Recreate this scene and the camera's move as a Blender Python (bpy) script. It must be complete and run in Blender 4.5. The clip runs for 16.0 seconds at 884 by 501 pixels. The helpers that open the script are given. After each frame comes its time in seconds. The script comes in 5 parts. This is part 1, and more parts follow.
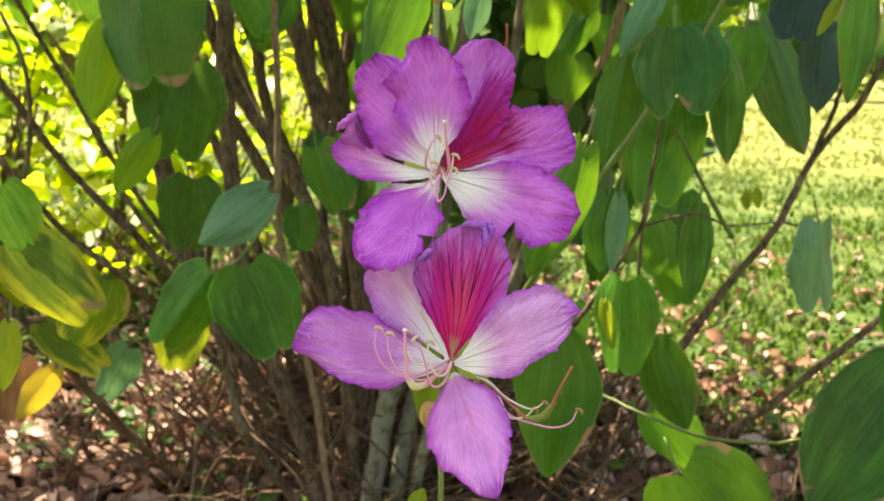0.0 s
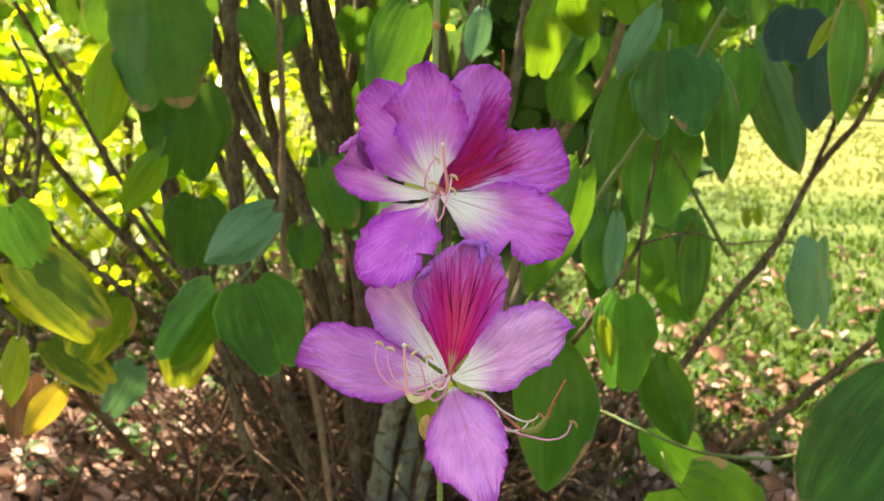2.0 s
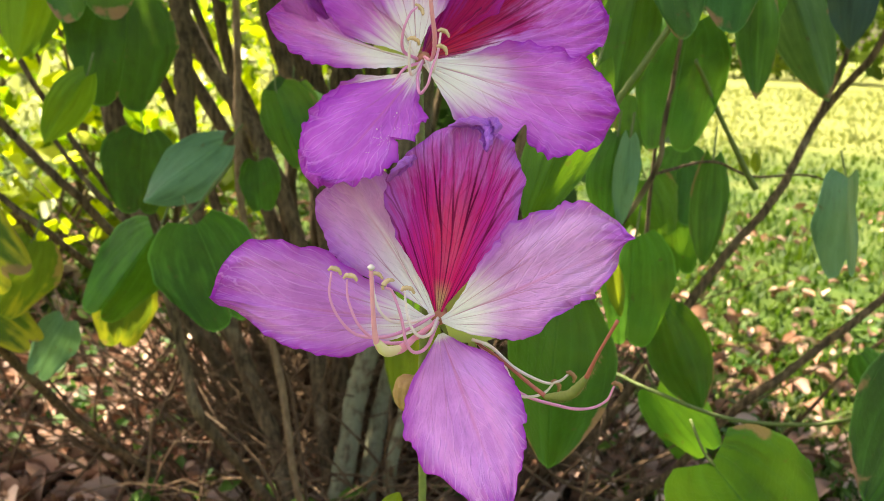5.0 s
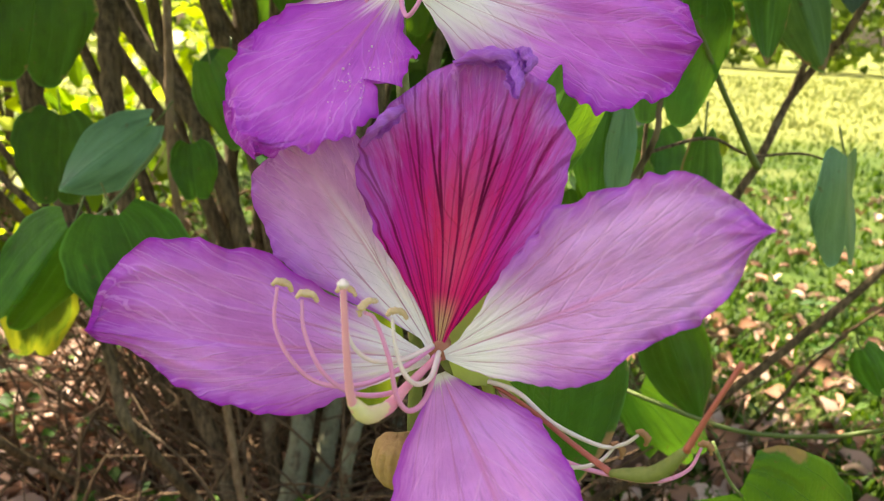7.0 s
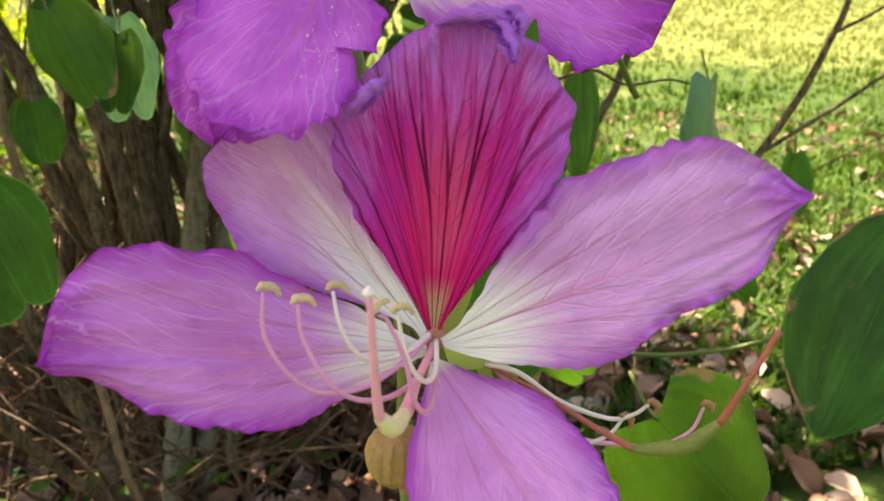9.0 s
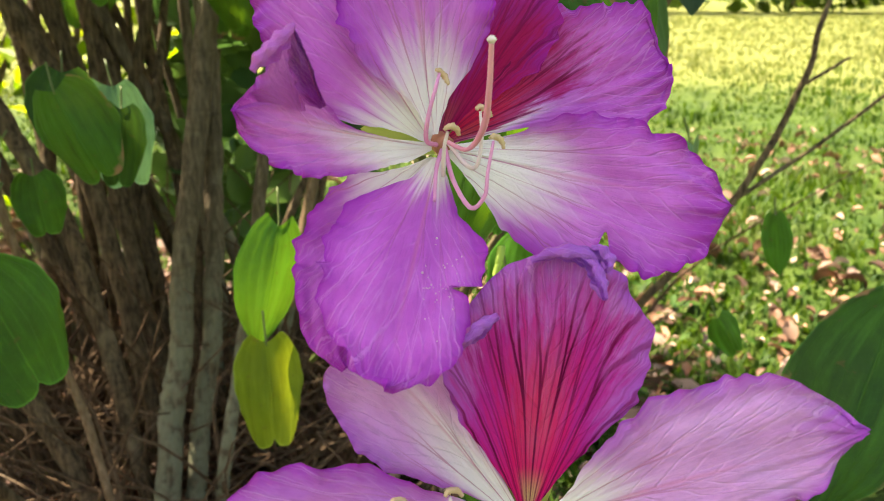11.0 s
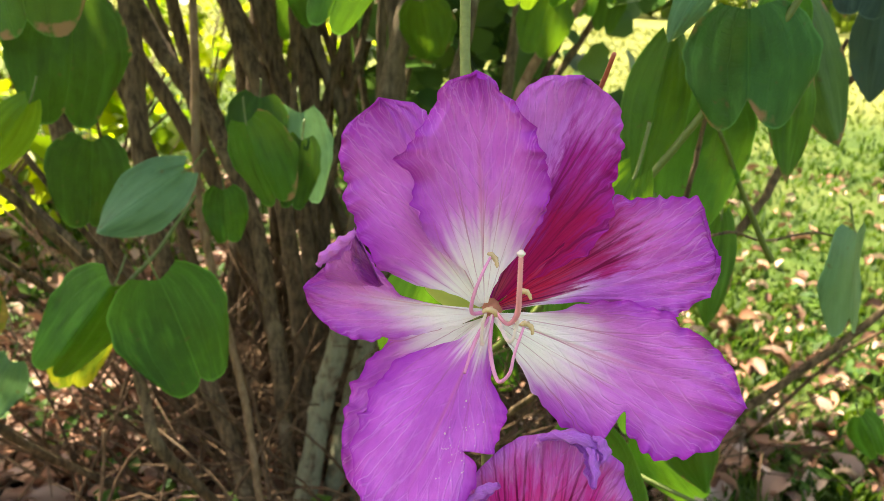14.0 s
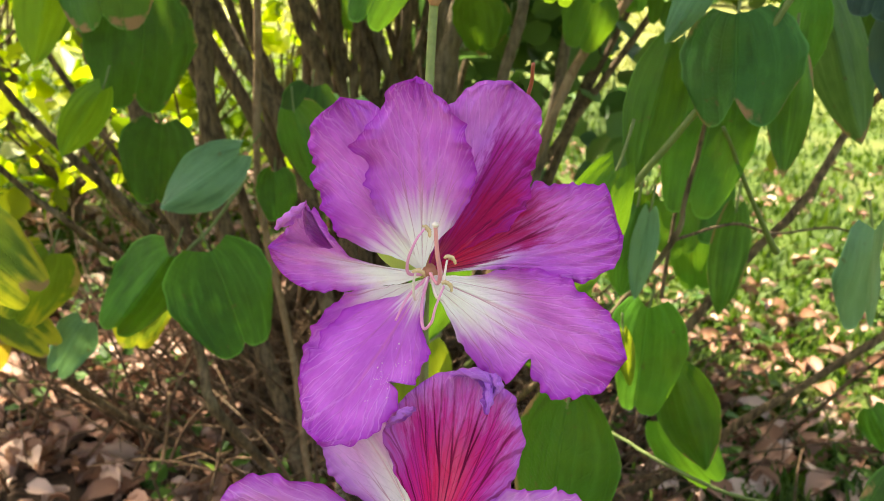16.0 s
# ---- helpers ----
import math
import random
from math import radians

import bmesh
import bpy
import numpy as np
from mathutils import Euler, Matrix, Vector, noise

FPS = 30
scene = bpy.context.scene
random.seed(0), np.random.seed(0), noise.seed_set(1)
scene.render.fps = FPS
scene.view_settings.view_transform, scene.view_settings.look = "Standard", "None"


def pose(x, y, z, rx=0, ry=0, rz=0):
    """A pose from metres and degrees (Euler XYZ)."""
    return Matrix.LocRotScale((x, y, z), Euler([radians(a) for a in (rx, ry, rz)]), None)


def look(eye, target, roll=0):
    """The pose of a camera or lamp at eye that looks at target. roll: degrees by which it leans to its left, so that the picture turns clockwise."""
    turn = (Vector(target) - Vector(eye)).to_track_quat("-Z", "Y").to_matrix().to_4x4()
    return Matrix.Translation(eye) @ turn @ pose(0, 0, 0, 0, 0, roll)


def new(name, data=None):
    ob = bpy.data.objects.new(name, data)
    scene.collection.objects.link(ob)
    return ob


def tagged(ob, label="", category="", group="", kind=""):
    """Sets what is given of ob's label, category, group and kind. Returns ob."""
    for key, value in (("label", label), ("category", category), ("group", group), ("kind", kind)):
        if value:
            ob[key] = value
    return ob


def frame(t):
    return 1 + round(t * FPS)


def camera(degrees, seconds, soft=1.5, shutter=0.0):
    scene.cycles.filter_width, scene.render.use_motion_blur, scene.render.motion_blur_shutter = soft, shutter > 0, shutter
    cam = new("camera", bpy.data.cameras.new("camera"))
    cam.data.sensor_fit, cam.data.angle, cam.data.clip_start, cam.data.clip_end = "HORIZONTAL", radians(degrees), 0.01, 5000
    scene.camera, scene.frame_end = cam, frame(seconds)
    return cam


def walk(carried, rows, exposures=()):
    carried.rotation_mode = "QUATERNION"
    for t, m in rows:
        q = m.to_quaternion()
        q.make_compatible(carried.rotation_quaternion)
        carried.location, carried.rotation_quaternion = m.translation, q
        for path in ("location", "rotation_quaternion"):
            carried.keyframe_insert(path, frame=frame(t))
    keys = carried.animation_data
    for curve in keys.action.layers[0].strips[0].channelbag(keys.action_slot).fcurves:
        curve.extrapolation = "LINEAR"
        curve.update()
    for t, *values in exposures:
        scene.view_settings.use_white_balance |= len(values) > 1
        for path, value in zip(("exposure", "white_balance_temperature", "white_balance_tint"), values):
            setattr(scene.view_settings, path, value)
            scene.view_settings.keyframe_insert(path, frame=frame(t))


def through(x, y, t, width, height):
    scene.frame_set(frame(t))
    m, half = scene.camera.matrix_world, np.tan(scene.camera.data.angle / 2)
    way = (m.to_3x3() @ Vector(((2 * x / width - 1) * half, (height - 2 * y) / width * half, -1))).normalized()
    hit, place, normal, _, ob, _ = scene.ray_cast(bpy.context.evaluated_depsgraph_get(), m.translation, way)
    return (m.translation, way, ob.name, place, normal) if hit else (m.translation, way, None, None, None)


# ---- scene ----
cam = camera(57.3, 16.0, soft=0.7)
cam.data.dof.use_dof, cam.data.dof.focus_distance, cam.data.dof.aperture_fstop = True, 0.25, 26.0
PATH = [
    (0, (0.0000, 0.0000, 0.9500), (0.0000, 1.9487, 0.5001), 1.50),
    (0.5, (0.0057, -0.0009, 0.9394), (0.0033, 1.9535, 0.5151), 1.49),
    (1, (-0.0032, -0.0049, 0.9481), (0.0043, 1.9504, 0.5275), 1.40),
    (1.5, (0.0147, -0.0082, 0.9474), (-0.0019, 1.9506, 0.5440), 1.76),
    (2, (0.0029, -0.0141, 0.9530), (-0.0084, 1.9442, 0.5471), 1.37),
    (2.5, (0.0037, -0.0108, 0.9599), (-0.0102, 1.9452, 0.5427), 1.37),
    (3, (0.0052, 0.0016, 0.9492), (0.0057, 1.9568, 0.5281), 1.59),
    (3.5, (0.0098, 0.0190, 0.9415), (0.0145, 1.9696, 0.4999), 1.71),
    (4, (-0.0010, 0.0456, 0.9192), (0.0295, 1.9927, 0.4634), 1.75),
    (4.2, (-0.0023, 0.0537, 0.9177), (0.0346, 1.9982, 0.4513), 1.87),
    (6.3, (0.0023, 0.1942, 0.8659), (0.1212, 2.1266, 0.3641), 2.52),
    (6.5, (0.0042, 0.1973, 0.8708), (0.1351, 2.1289, 0.3691), 2.74),
    (7, (-0.0121, 0.2019, 0.8785), (0.1816, 2.1238, 0.3604), 2.24),
    (7.5, (-0.0234, 0.2029, 0.8828), (0.2449, 2.1052, 0.3270), 2.18),
    (8, (-0.0463, 0.2054, 0.8822), (0.3290, 2.0782, 0.2891), 1.56),
    (8.5, (-0.0415, 0.2203, 0.8857), (0.4199, 2.0598, 0.2505), 1.41),
    (9, (-0.0391, 0.2250, 0.8835), (0.4995, 2.0329, 0.2191), 0.73),
    (9.2, (-0.0422, 0.2254, 0.8863), (0.5408, 2.0182, 0.2185), 0.39),
    (11.5, (-0.0733, 0.2256, 0.9456), (0.5478, 2.0230, 0.3262), 0.39),
    (12, (-0.0571, 0.2209, 0.9529), (0.4539, 2.0452, 0.3118), 0.98),
    (12.5, (-0.0682, 0.2078, 0.9569), (0.3687, 2.0510, 0.3152), 1.48),
    (13, (-0.0640, 0.1928, 0.9831), (0.2820, 2.0536, 0.3367), 2.35),
    (13.5, (-0.0587, 0.1920, 0.9936), (0.2226, 2.0647, 0.3503), 2.95),
    (14, (-0.0418, 0.2007, 0.9891), (0.1545, 2.0871, 0.3545), 3.72),
    (14.5, (-0.0301, 0.1991, 0.9940), (0.0995, 2.0891, 0.3528), 4.31),
    (15, (-0.0190, 0.1895, 0.9982), (0.0704, 2.0752, 0.3378), 4.45),
    (15.5, (-0.0134, 0.1691, 0.9998), (0.0333, 2.0540, 0.3327), 4.18),
    (16, (-0.0002, 0.1454, 1.0040), (0.0187, 2.0287, 0.3312), 3.84),
]
walk(cam, [(t, look(eye, target, roll)) for t, eye, target, roll in PATH], exposures=[(0.0, 2.36, 7500, 9), (4.2, 2.32, 7500, 9), (7.0, 2.20, 7500, 9), (9.2, 2.17, 7500, 9), (12.0, 2.24, 7500, 9), (13.5, 2.32, 7500, 9), (16.0, 2.38, 7500, 9)])

# ---- light ----
SUN_FROM = Vector((-0.42, 0.50, 0.95)).normalized()
sun = new("sun", bpy.data.lights.new("sun", "SUN"))
sun.data.energy, sun.data.angle, sun.data.color = 5.0, radians(0.6), (1.0, 0.94, 0.82)
sun.matrix_world = look(SUN_FROM * 20, (0, 0, 0))
world = bpy.data.worlds.new("sky")
scene.world = world
world.use_nodes = True
wn = world.node_tree
sky = wn.nodes.new("ShaderNodeTexSky")
sky.sky_type, sky.sun_disc = "NISHITA", False
sky.air_density, sky.dust_density, sky.ozone_density = 1.3, 5.0, 0.4
sky.sun_elevation = math.asin(SUN_FROM.z)
sky.sun_rotation = math.atan2(SUN_FROM.x, SUN_FROM.y)
wn.links.new(sky.outputs[0], wn.nodes["Background"].inputs[0])
wn.nodes["Background"].inputs[1].default_value = 0.10


# ---- material helpers ----
class Graph:
    """Short names for building a node material."""

    def __init__(self, name):
        self.mat = bpy.data.materials.new(name)
        self.mat.use_nodes = True
        self.nt = self.mat.node_tree
        self.nt.nodes.clear()
        self.out = self.nt.nodes.new("ShaderNodeOutputMaterial")

    def put(self, socket, value):
        if isinstance(value, bpy.types.NodeSocket):
            self.nt.links.new(value, socket)
        elif isinstance(value, tuple) and len(value) == 3 and socket.type == "RGBA":
            socket.default_value = (*value, 1)
        else:
            socket.default_value = value

    def node(self, kind, **values):
        n = self.nt.nodes.new(kind)
        for key, value in values.items():
            self.put(n.inputs[key], value)
        return n

    def m(self, op, a, b=0.0, c=0.0, clamp=False):
        n = self.nt.nodes.new("ShaderNodeMath")
        n.operation, n.use_clamp = op, clamp
        for k, value in enumerate((a, b, c)):
            self.put(n.inputs[k], value)
        return n.outputs[0]

    def step(self, x, lo, hi):
        n = self.nt.nodes.new("ShaderNodeMapRange")
        n.interpolation_type = "SMOOTHSTEP"
        for k, value in enumerate((x, lo, hi, 0.0, 1.0)):
            self.put(n.inputs[k], value)
        return n.outputs[0]

    def mix(self, fac, a, b):
        n = self.nt.nodes.new("ShaderNodeMix")
        n.data_type = "RGBA"
        self.put(n.inputs["Factor"], fac)
        self.put([s for s in n.inputs if s.name == "A" and s.type == "RGBA"][0], a)
        self.put([s for s in n.inputs if s.name == "B" and s.type == "RGBA"][0], b)
        return [s for s in n.outputs if s.type == "RGBA"][0]

    def noise(self, vec, scale, detail=3.0, rough=0.55):
        n = self.node("ShaderNodeTexNoise", Scale=scale, Detail=detail, Roughness=rough)
        if vec is not None:
            self.put(n.inputs["Vector"], vec)
        return n.outputs["Fac"]

    def vec(self, x, y, z=0.0):
        return self.node("ShaderNodeCombineXYZ", X=x, Y=y, Z=z).outputs[0]

    def place(self):
        return self.nt.nodes.new("ShaderNodeTexCoord").outputs["Object"]

    def uv(self):
        s = self.node("ShaderNodeSeparateXYZ", Vector=self.nt.nodes.new("ShaderNodeUVMap").outputs[0])
        return s.outputs[0], self.m("MULTIPLY_ADD", s.outputs[1], 2.0, -1.0)

    def chance(self):
        return self.nt.nodes.new("ShaderNodeObjectInfo").outputs["Random"]

    def island(self):
        return self.nt.nodes.new("ShaderNodeNewGeometry").outputs["Random Per Island"]

    def bump(self, height, strength, distance):
        return self.node("ShaderNodeBump", Height=height, Strength=strength, Distance=distance).outputs[0]

    def surface(self, colour, rough=0.6, normal=None, through=0.0, through_colour=None, spec=0.4, sheen=0.0):
        p = self.node("ShaderNodeBsdfPrincipled", **{"Base Color": colour, "Roughness": rough, "Specular IOR Level": spec, "Sheen Weight": sheen})
        if normal is not None:
            self.put(p.inputs["Normal"], normal)
        last = p.outputs[0]
        if through:
            tr = self.node("ShaderNodeBsdfTranslucent", Color=through_colour if through_colour is not None else colour)
            if normal is not None:
                self.put(tr.inputs["Normal"], normal)
            mx = self.node("ShaderNodeMixShader", Fac=through)
            self.put(mx.inputs[1], last)
            self.put(mx.inputs[2], tr.outputs[0])
            last = mx.outputs[0]
        self.put(self.out.inputs[0], last)
        return self.mat


def lines(g, x, count, width, wobble, amount):
    """Thin lines where count * x is whole, shaken by wobble."""
    y = g.m("MULTIPLY_ADD", x, count, g.m("MULTIPLY", g.m("SUBTRACT", wobble, 0.5), amount))
    return g.m("SUBTRACT", 1.0, g.step(g.m("PINGPONG", y, 0.5), 0.0, width))


def forks(g, a, rho, count, width, wobble, amount, start, end):
    """Veins fanned out from the claw, each parting in two on its way out, some stout and some faint."""
    bend = g.noise(g.vec(g.m("MULTIPLY", a, 3.0), g.m("MULTIPLY", rho, 1.2), count * 0.37), 1.0, 0.0)
    a = g.m("MULTIPLY_ADD", g.m("SUBTRACT", bend, 0.5), g.m("MULTIPLY", rho, 0.34), a)
    stout = g.step(g.noise(g.vec(g.m("MULTIPLY", a, count * 0.8), g.m("MULTIPLY", rho, 1.1), 3.0), 1.0, 2.0), 0.28, 0.62)
    width = g.m("MULTIPLY_ADD", stout, width * 0.75, width * 0.45)
    y = g.m("MULTIPLY_ADD", a, count, g.m("MULTIPLY", g.m("SUBTRACT", wobble, 0.5), amount))
    off = g.m("ABSOLUTE", g.m("SUBTRACT", g.m("PINGPONG", y, 0.5), g.m("MULTIPLY", g.step(rho, start, end), 0.24)))
    thick = g.m("DIVIDE", width, g.m("ADD", rho, 0.22))
    return g.m("MULTIPLY", g.m("MULTIPLY_ADD", stout, 0.55, 0.45), g.m("SUBTRACT", 1.0, g.step(off, g.m("MULTIPLY", thick, 0.40), thick)))


def petal_material(name, white=0.35, neck=0.5, crimson=0.0, side=0.0, body=(0.545, 0.098, 0.575), rim=(0.36, 0.018, 0.44), dark_veins=0.35, feathers=0.12, reach_red=0.62, blushing=0.5, count=6.0, guard=(0.50, 0.012, 0.34), heart=(0.66, 0.006, 0.15), red_lines=0.9, faint=0.12, tan=0.8):
    """A petal: pale throat, body colour, deeper rim, forked veins; crimson: half width of the red guard, side: where across it lies."""
    g = Graph(name)
    u, v = g.uv()
    fan = g.nt.nodes.new("ShaderNodeUVMap")
    fan.uv_map = "Fan"
    fan = g.node("ShaderNodeSeparateXYZ", Vector=fan.outputs[0])
    a, rho = fan.outputs[0], fan.outputs[1]
    av = g.m("ABSOLUTE", v)
    r = g.chance()
    cloud = g.noise(g.place(), 60.0, 3.0)
    crinkle = g.noise(g.place(), 480.0, 3.0, 0.6)
    fine = g.noise(g.vec(g.m("MULTIPLY", a, 17.0), g.m("MULTIPLY", rho, 4.0), g.m("MULTIPLY", r, 9.0)), 1.6, 4.0, 0.62)
    streak = g.noise(g.vec(g.m("MULTIPLY", a, 11.0), g.m("MULTIPLY", rho, 0.8), r), 1.2, 2.0)
    wob = g.noise(g.vec(g.m("MULTIPLY", u, 2.2), g.m("MULTIPLY", v, 2.0), g.m("MULTIPLY", r, 5.0)), 2.0, 3.0)
    light = tuple(min(1.0, c * 1.20 + 0.05) for c in body)
    col = g.mix(g.step(cloud, 0.25, 0.75), body, light)
    wild = g.m("MULTIPLY", g.m("SUBTRACT", fine, 0.5), 0.45)
    hue = g.noise(g.place(), 32.0, 2.0)
    col = g.mix(g.m("MULTIPLY", g.step(hue, 0.48, 0.70), 0.40), col, tuple(c * k for c, k in zip(light, (0.88, 1.12, 1.08))))
    edge = g.m("MAXIMUM", g.step(g.m("ADD", av, wild), 0.62, 1.0), g.step(g.m("ADD", u, wild), 0.78, 1.0))
    col = g.mix(g.m("MULTIPLY", edge, 0.80), col, rim)
    flecks = g.noise(g.vec(g.m("MULTIPLY", a, 60.0), g.m("MULTIPLY", rho, 26.0), g.m("MULTIPLY", r, 7.0)), 1.0, 3.0, 0.6)
    col = g.mix(g.m("MULTIPLY", g.step(flecks, 0.54, 0.72), g.m("MULTIPLY", g.step(u, 0.2, 0.5), 0.30)), col, tuple(c * k for c, k in zip(body, (0.78, 0.70, 0.95))))
    # light streaks along the blade
    lit = g.m("MULTIPLY", g.step(fine, 0.50, 0.74), g.step(u, 0.25, 0.6))
    col = g.mix(g.m("MULTIPLY", lit, 0.30), col, tuple(min(1, c * 1.12 + 0.17) for c in body))
    dim = g.m("MULTIPLY", g.m("SUBTRACT", 1.0, g.step(fine, 0.28, 0.48)), 0.45)
    col = g.mix(dim, col, tuple(c * 0.72 for c in body))
    # pale veins: a feather from the midrib and a forked fan
    q = g.m("SUBTRACT", u, g.m("MULTIPLY", av, 0.50))
    feather = lines(g, q, 10.0, 0.12, g.noise(g.vec(u, g.m("MULTIPLY", v, 1.5), r), 1.8, 1.0), 1.3)
    feather = g.m("MULTIPLY", g.m("MULTIPLY", feather, g.step(cloud, 0.30, 0.60)), g.m("MULTIPLY", g.step(u, 0.15, 0.4), g.m("SUBTRACT", 1.0, g.step(av, 0.60, 0.98))))
    fan_veins = forks(g, a, rho, count, 0.026, wob, 0.22, 0.30, 0.80)
    thin = forks(g, a, rho, count * 2.3, 0.045, wob, 0.45, 0.55, 1.0)
    outer = g.m("MULTIPLY", g.step(u, 0.42, 0.62), g.m("MAXIMUM", fan_veins, g.m("MULTIPLY", thin, 0.6)))
    pale_veins = g.m("MAXIMUM", feather, outer)
    col = g.mix(g.m("MULTIPLY", pale_veins, feathers), col, tuple(min(1, c * 1.1 + 0.24) for c in body))
    # the last millimetre of the margin
    lip = g.m("MAXIMUM", g.step(av, 0.945, 0.995), g.step(u, 0.975, 0.997))
    col = g.mix(g.m("MULTIPLY", lip, g.m("MULTIPLY", g.step(u, 0.2, 0.4), 0.75)), col, rim)
    if white:
        reach = g.m("MULTIPLY_ADD", g.m("SUBTRACT", streak, 0.5), 0.20, white)
        reach = g.m("MULTIPLY", reach, g.m("SUBTRACT", 1.25, g.m("MULTIPLY", g.m("POWER", av, 1.3), neck)))
        reach = g.m("MAXIMUM", reach, 0.04)
        flush = g.m("SUBTRACT", 1.0, g.step(u, g.m("MULTIPLY", reach, 0.7), g.m("MULTIPLY", reach, 2.3)))
        col = g.mix(g.m("MULTIPLY", flush, 0.32), col, (0.70, 0.38, 0.62))
        pale = g.m("SUBTRACT", 1.0, g.step(u, g.m("MULTIPLY", reach, 0.45), g.m("MULTIPLY", reach, 1.50)))
        col = g.mix(g.m("MULTIPLY", pale, 0.97), col, (0.94, 0.90, 0.87))
    if crimson:
        off = g.m("SUBTRACT", v, side)
        spread = g.m("ADD", g.m("MULTIPLY", g.m("SUBTRACT", fine, 0.5), 0.75), g.m("MULTIPLY", g.m("ABSOLUTE", off), g.m("MULTIPLY_ADD", g.step(u, 0.05, 0.50), 0.75, 0.25)))
        frayed = g.m("MULTIPLY_ADD", g.m("SUBTRACT", fine, 0.5), 0.55, u)
        mag = g.m("MULTIPLY", g.m("SUBTRACT", 1.0, g.step(spread, 0.70 * crimson, 1.15 * crimson)), g.m("SUBTRACT", 1.0, g.step(frayed, reach_red + 0.05, reach_red + 0.42)))
        zone = g.m("MULTIPLY", g.m("SUBTRACT", 1.0, g.step(spread, 0.15 * crimson, 0.80 * crimson)), g.m("SUBTRACT", 1.0, g.step(frayed, reach_red - 0.26, reach_red + 0.22)))
        col = g.mix(g.m("MULTIPLY", mag, 0.93), col, guard)
        col = g.mix(g.m("MULTIPLY", zone, 0.96), col, heart)
        blush = g.m("MULTIPLY", g.m("SUBTRACT", 1.0, g.step(g.m("ABSOLUTE", off), 0.05, 0.48)), g.m("MULTIPLY", g.step(u, 0.10, 0.30), g.m("SUBTRACT", 1.0, g.step(frayed, 0.50, 0.88))))
        col = g.mix(g.m("MULTIPLY", blush, g.m("MULTIPLY", g.m("MULTIPLY_ADD", g.step(fine, 0.40, 0.66), 0.6, 0.4), blushing)), col, (0.74, 0.15, 0.26))
        claw = g.m("MULTIPLY", g.m("SUBTRACT", 1.0, g.step(av, 0.25, 0.6)), g.m("SUBTRACT", 1.0, g.step(u, 0.07, 0.20)))
        col = g.mix(g.m("MULTIPLY", claw, tan), col, (0.60, 0.46, 0.20))
        red_veins = g.m("MAXIMUM", forks(g, a, rho, count * 1.4, 0.066, wob, 0.16, 0.35, 0.90), g.m("MULTIPLY", forks(g, a, rho, count * 3.1, 0.070, wob, 0.35, 0.45, 1.0), 0.45))
        red_veins = g.m("MULTIPLY", red_veins, g.m("SUBTRACT", 1.0, g.step(u, 0.84, 0.99)))
        col = g.mix(g.m("MULTIPLY", red_veins, g.m("MULTIPLY", g.m("MAXIMUM", mag, faint), red_lines)), col, (0.15, 0.0, 0.05))
    else:
        fade = g.m("MULTIPLY", g.step(u, 0.03, 0.10), g.m("SUBTRACT", 1.0, g.step(u, 0.32, 0.66)))
        col = g.mix(g.m("MULTIPLY", g.m("MULTIPLY", fan_veins, fade), dark_veins), col, (0.48, 0.13, 0.27))
        mid = g.m("MULTIPLY", g.m("SUBTRACT", 1.0, g.step(av, 0.0, 0.05)), g.m("SUBTRACT", 1.0, g.step(u, 0.45, 0.9)))
        col = g.mix(g.m("MULTIPLY", mid, 0.45), col, (0.60, 0.16, 0.34))
    relief = g.m("ADD", g.m("MULTIPLY_ADD", crinkle, 0.35, fine), g.m("MULTIPLY", g.m("MAXIMUM", pale_veins, fan_veins), -0.45))
    nrm = g.bump(relief, 0.55, 0.0014)
    return g.surface(col, rough=0.46, normal=nrm, through=0.30, spec=0.16, sheen=0.0)


PINK = petal_material("petal_pink", white=0.20, neck=0.4, feathers=0.32)
PINK_MID = petal_material("petal_pink_throat", white=0.27, neck=0.55, dark_veins=0.65, feathers=0.31)
PINK_VEINED = petal_material("petal_pink_veined", white=0.13, neck=0.4, feathers=0.46)
PINK_NECK = petal_material("petal_pink_white_neck", white=0.34, neck=0.7, dark_veins=0.65, feathers=0.32)
PINK_FOLDED = petal_material("petal_pink_folded", white=0.40, neck=0.5, dark_veins=0.2, feathers=0.28)
PETAL_CURL = petal_material("petal_violet_curl", white=0.0, body=(0.40, 0.09, 0.54), rim=(0.34, 0.045, 0.48), feathers=0.3)
PETAL_OUTER = petal_material("petal_lilac_margin", white=0.0, body=(0.55, 0.13, 0.58), rim=(0.46, 0.07, 0.52), feathers=0.3)
PETAL_BACK = petal_material("petal_purple_margin", white=0.0, body=(0.22, 0.008, 0.25), rim=(0.48, 0.09, 0.52), feathers=0.4)
PINK_LEFT = petal_material("petal_pink_broad", white=0.20, neck=0.3, body=(0.57, 0.172, 0.615), feathers=0.40, dark_veins=0.55)
PINK_LOW = petal_material("petal_pink_lower", white=0.025, neck=0.3, body=(0.64, 0.230, 0.64), feathers=0.36)
PALE = petal_material("petal_pale_lilac", white=0.46, neck=1.0, body=(0.60, 0.255, 0.62), rim=(0.44, 0.10, 0.55), dark_veins=0.75, feathers=0.22)
PALE_TIP = petal_material("petal_lilac_white_claw", white=0.22, neck=0.3, body=(0.60, 0.255, 0.64), rim=(0.38, 0.05, 0.51), dark_veins=0.65, feathers=0.32)
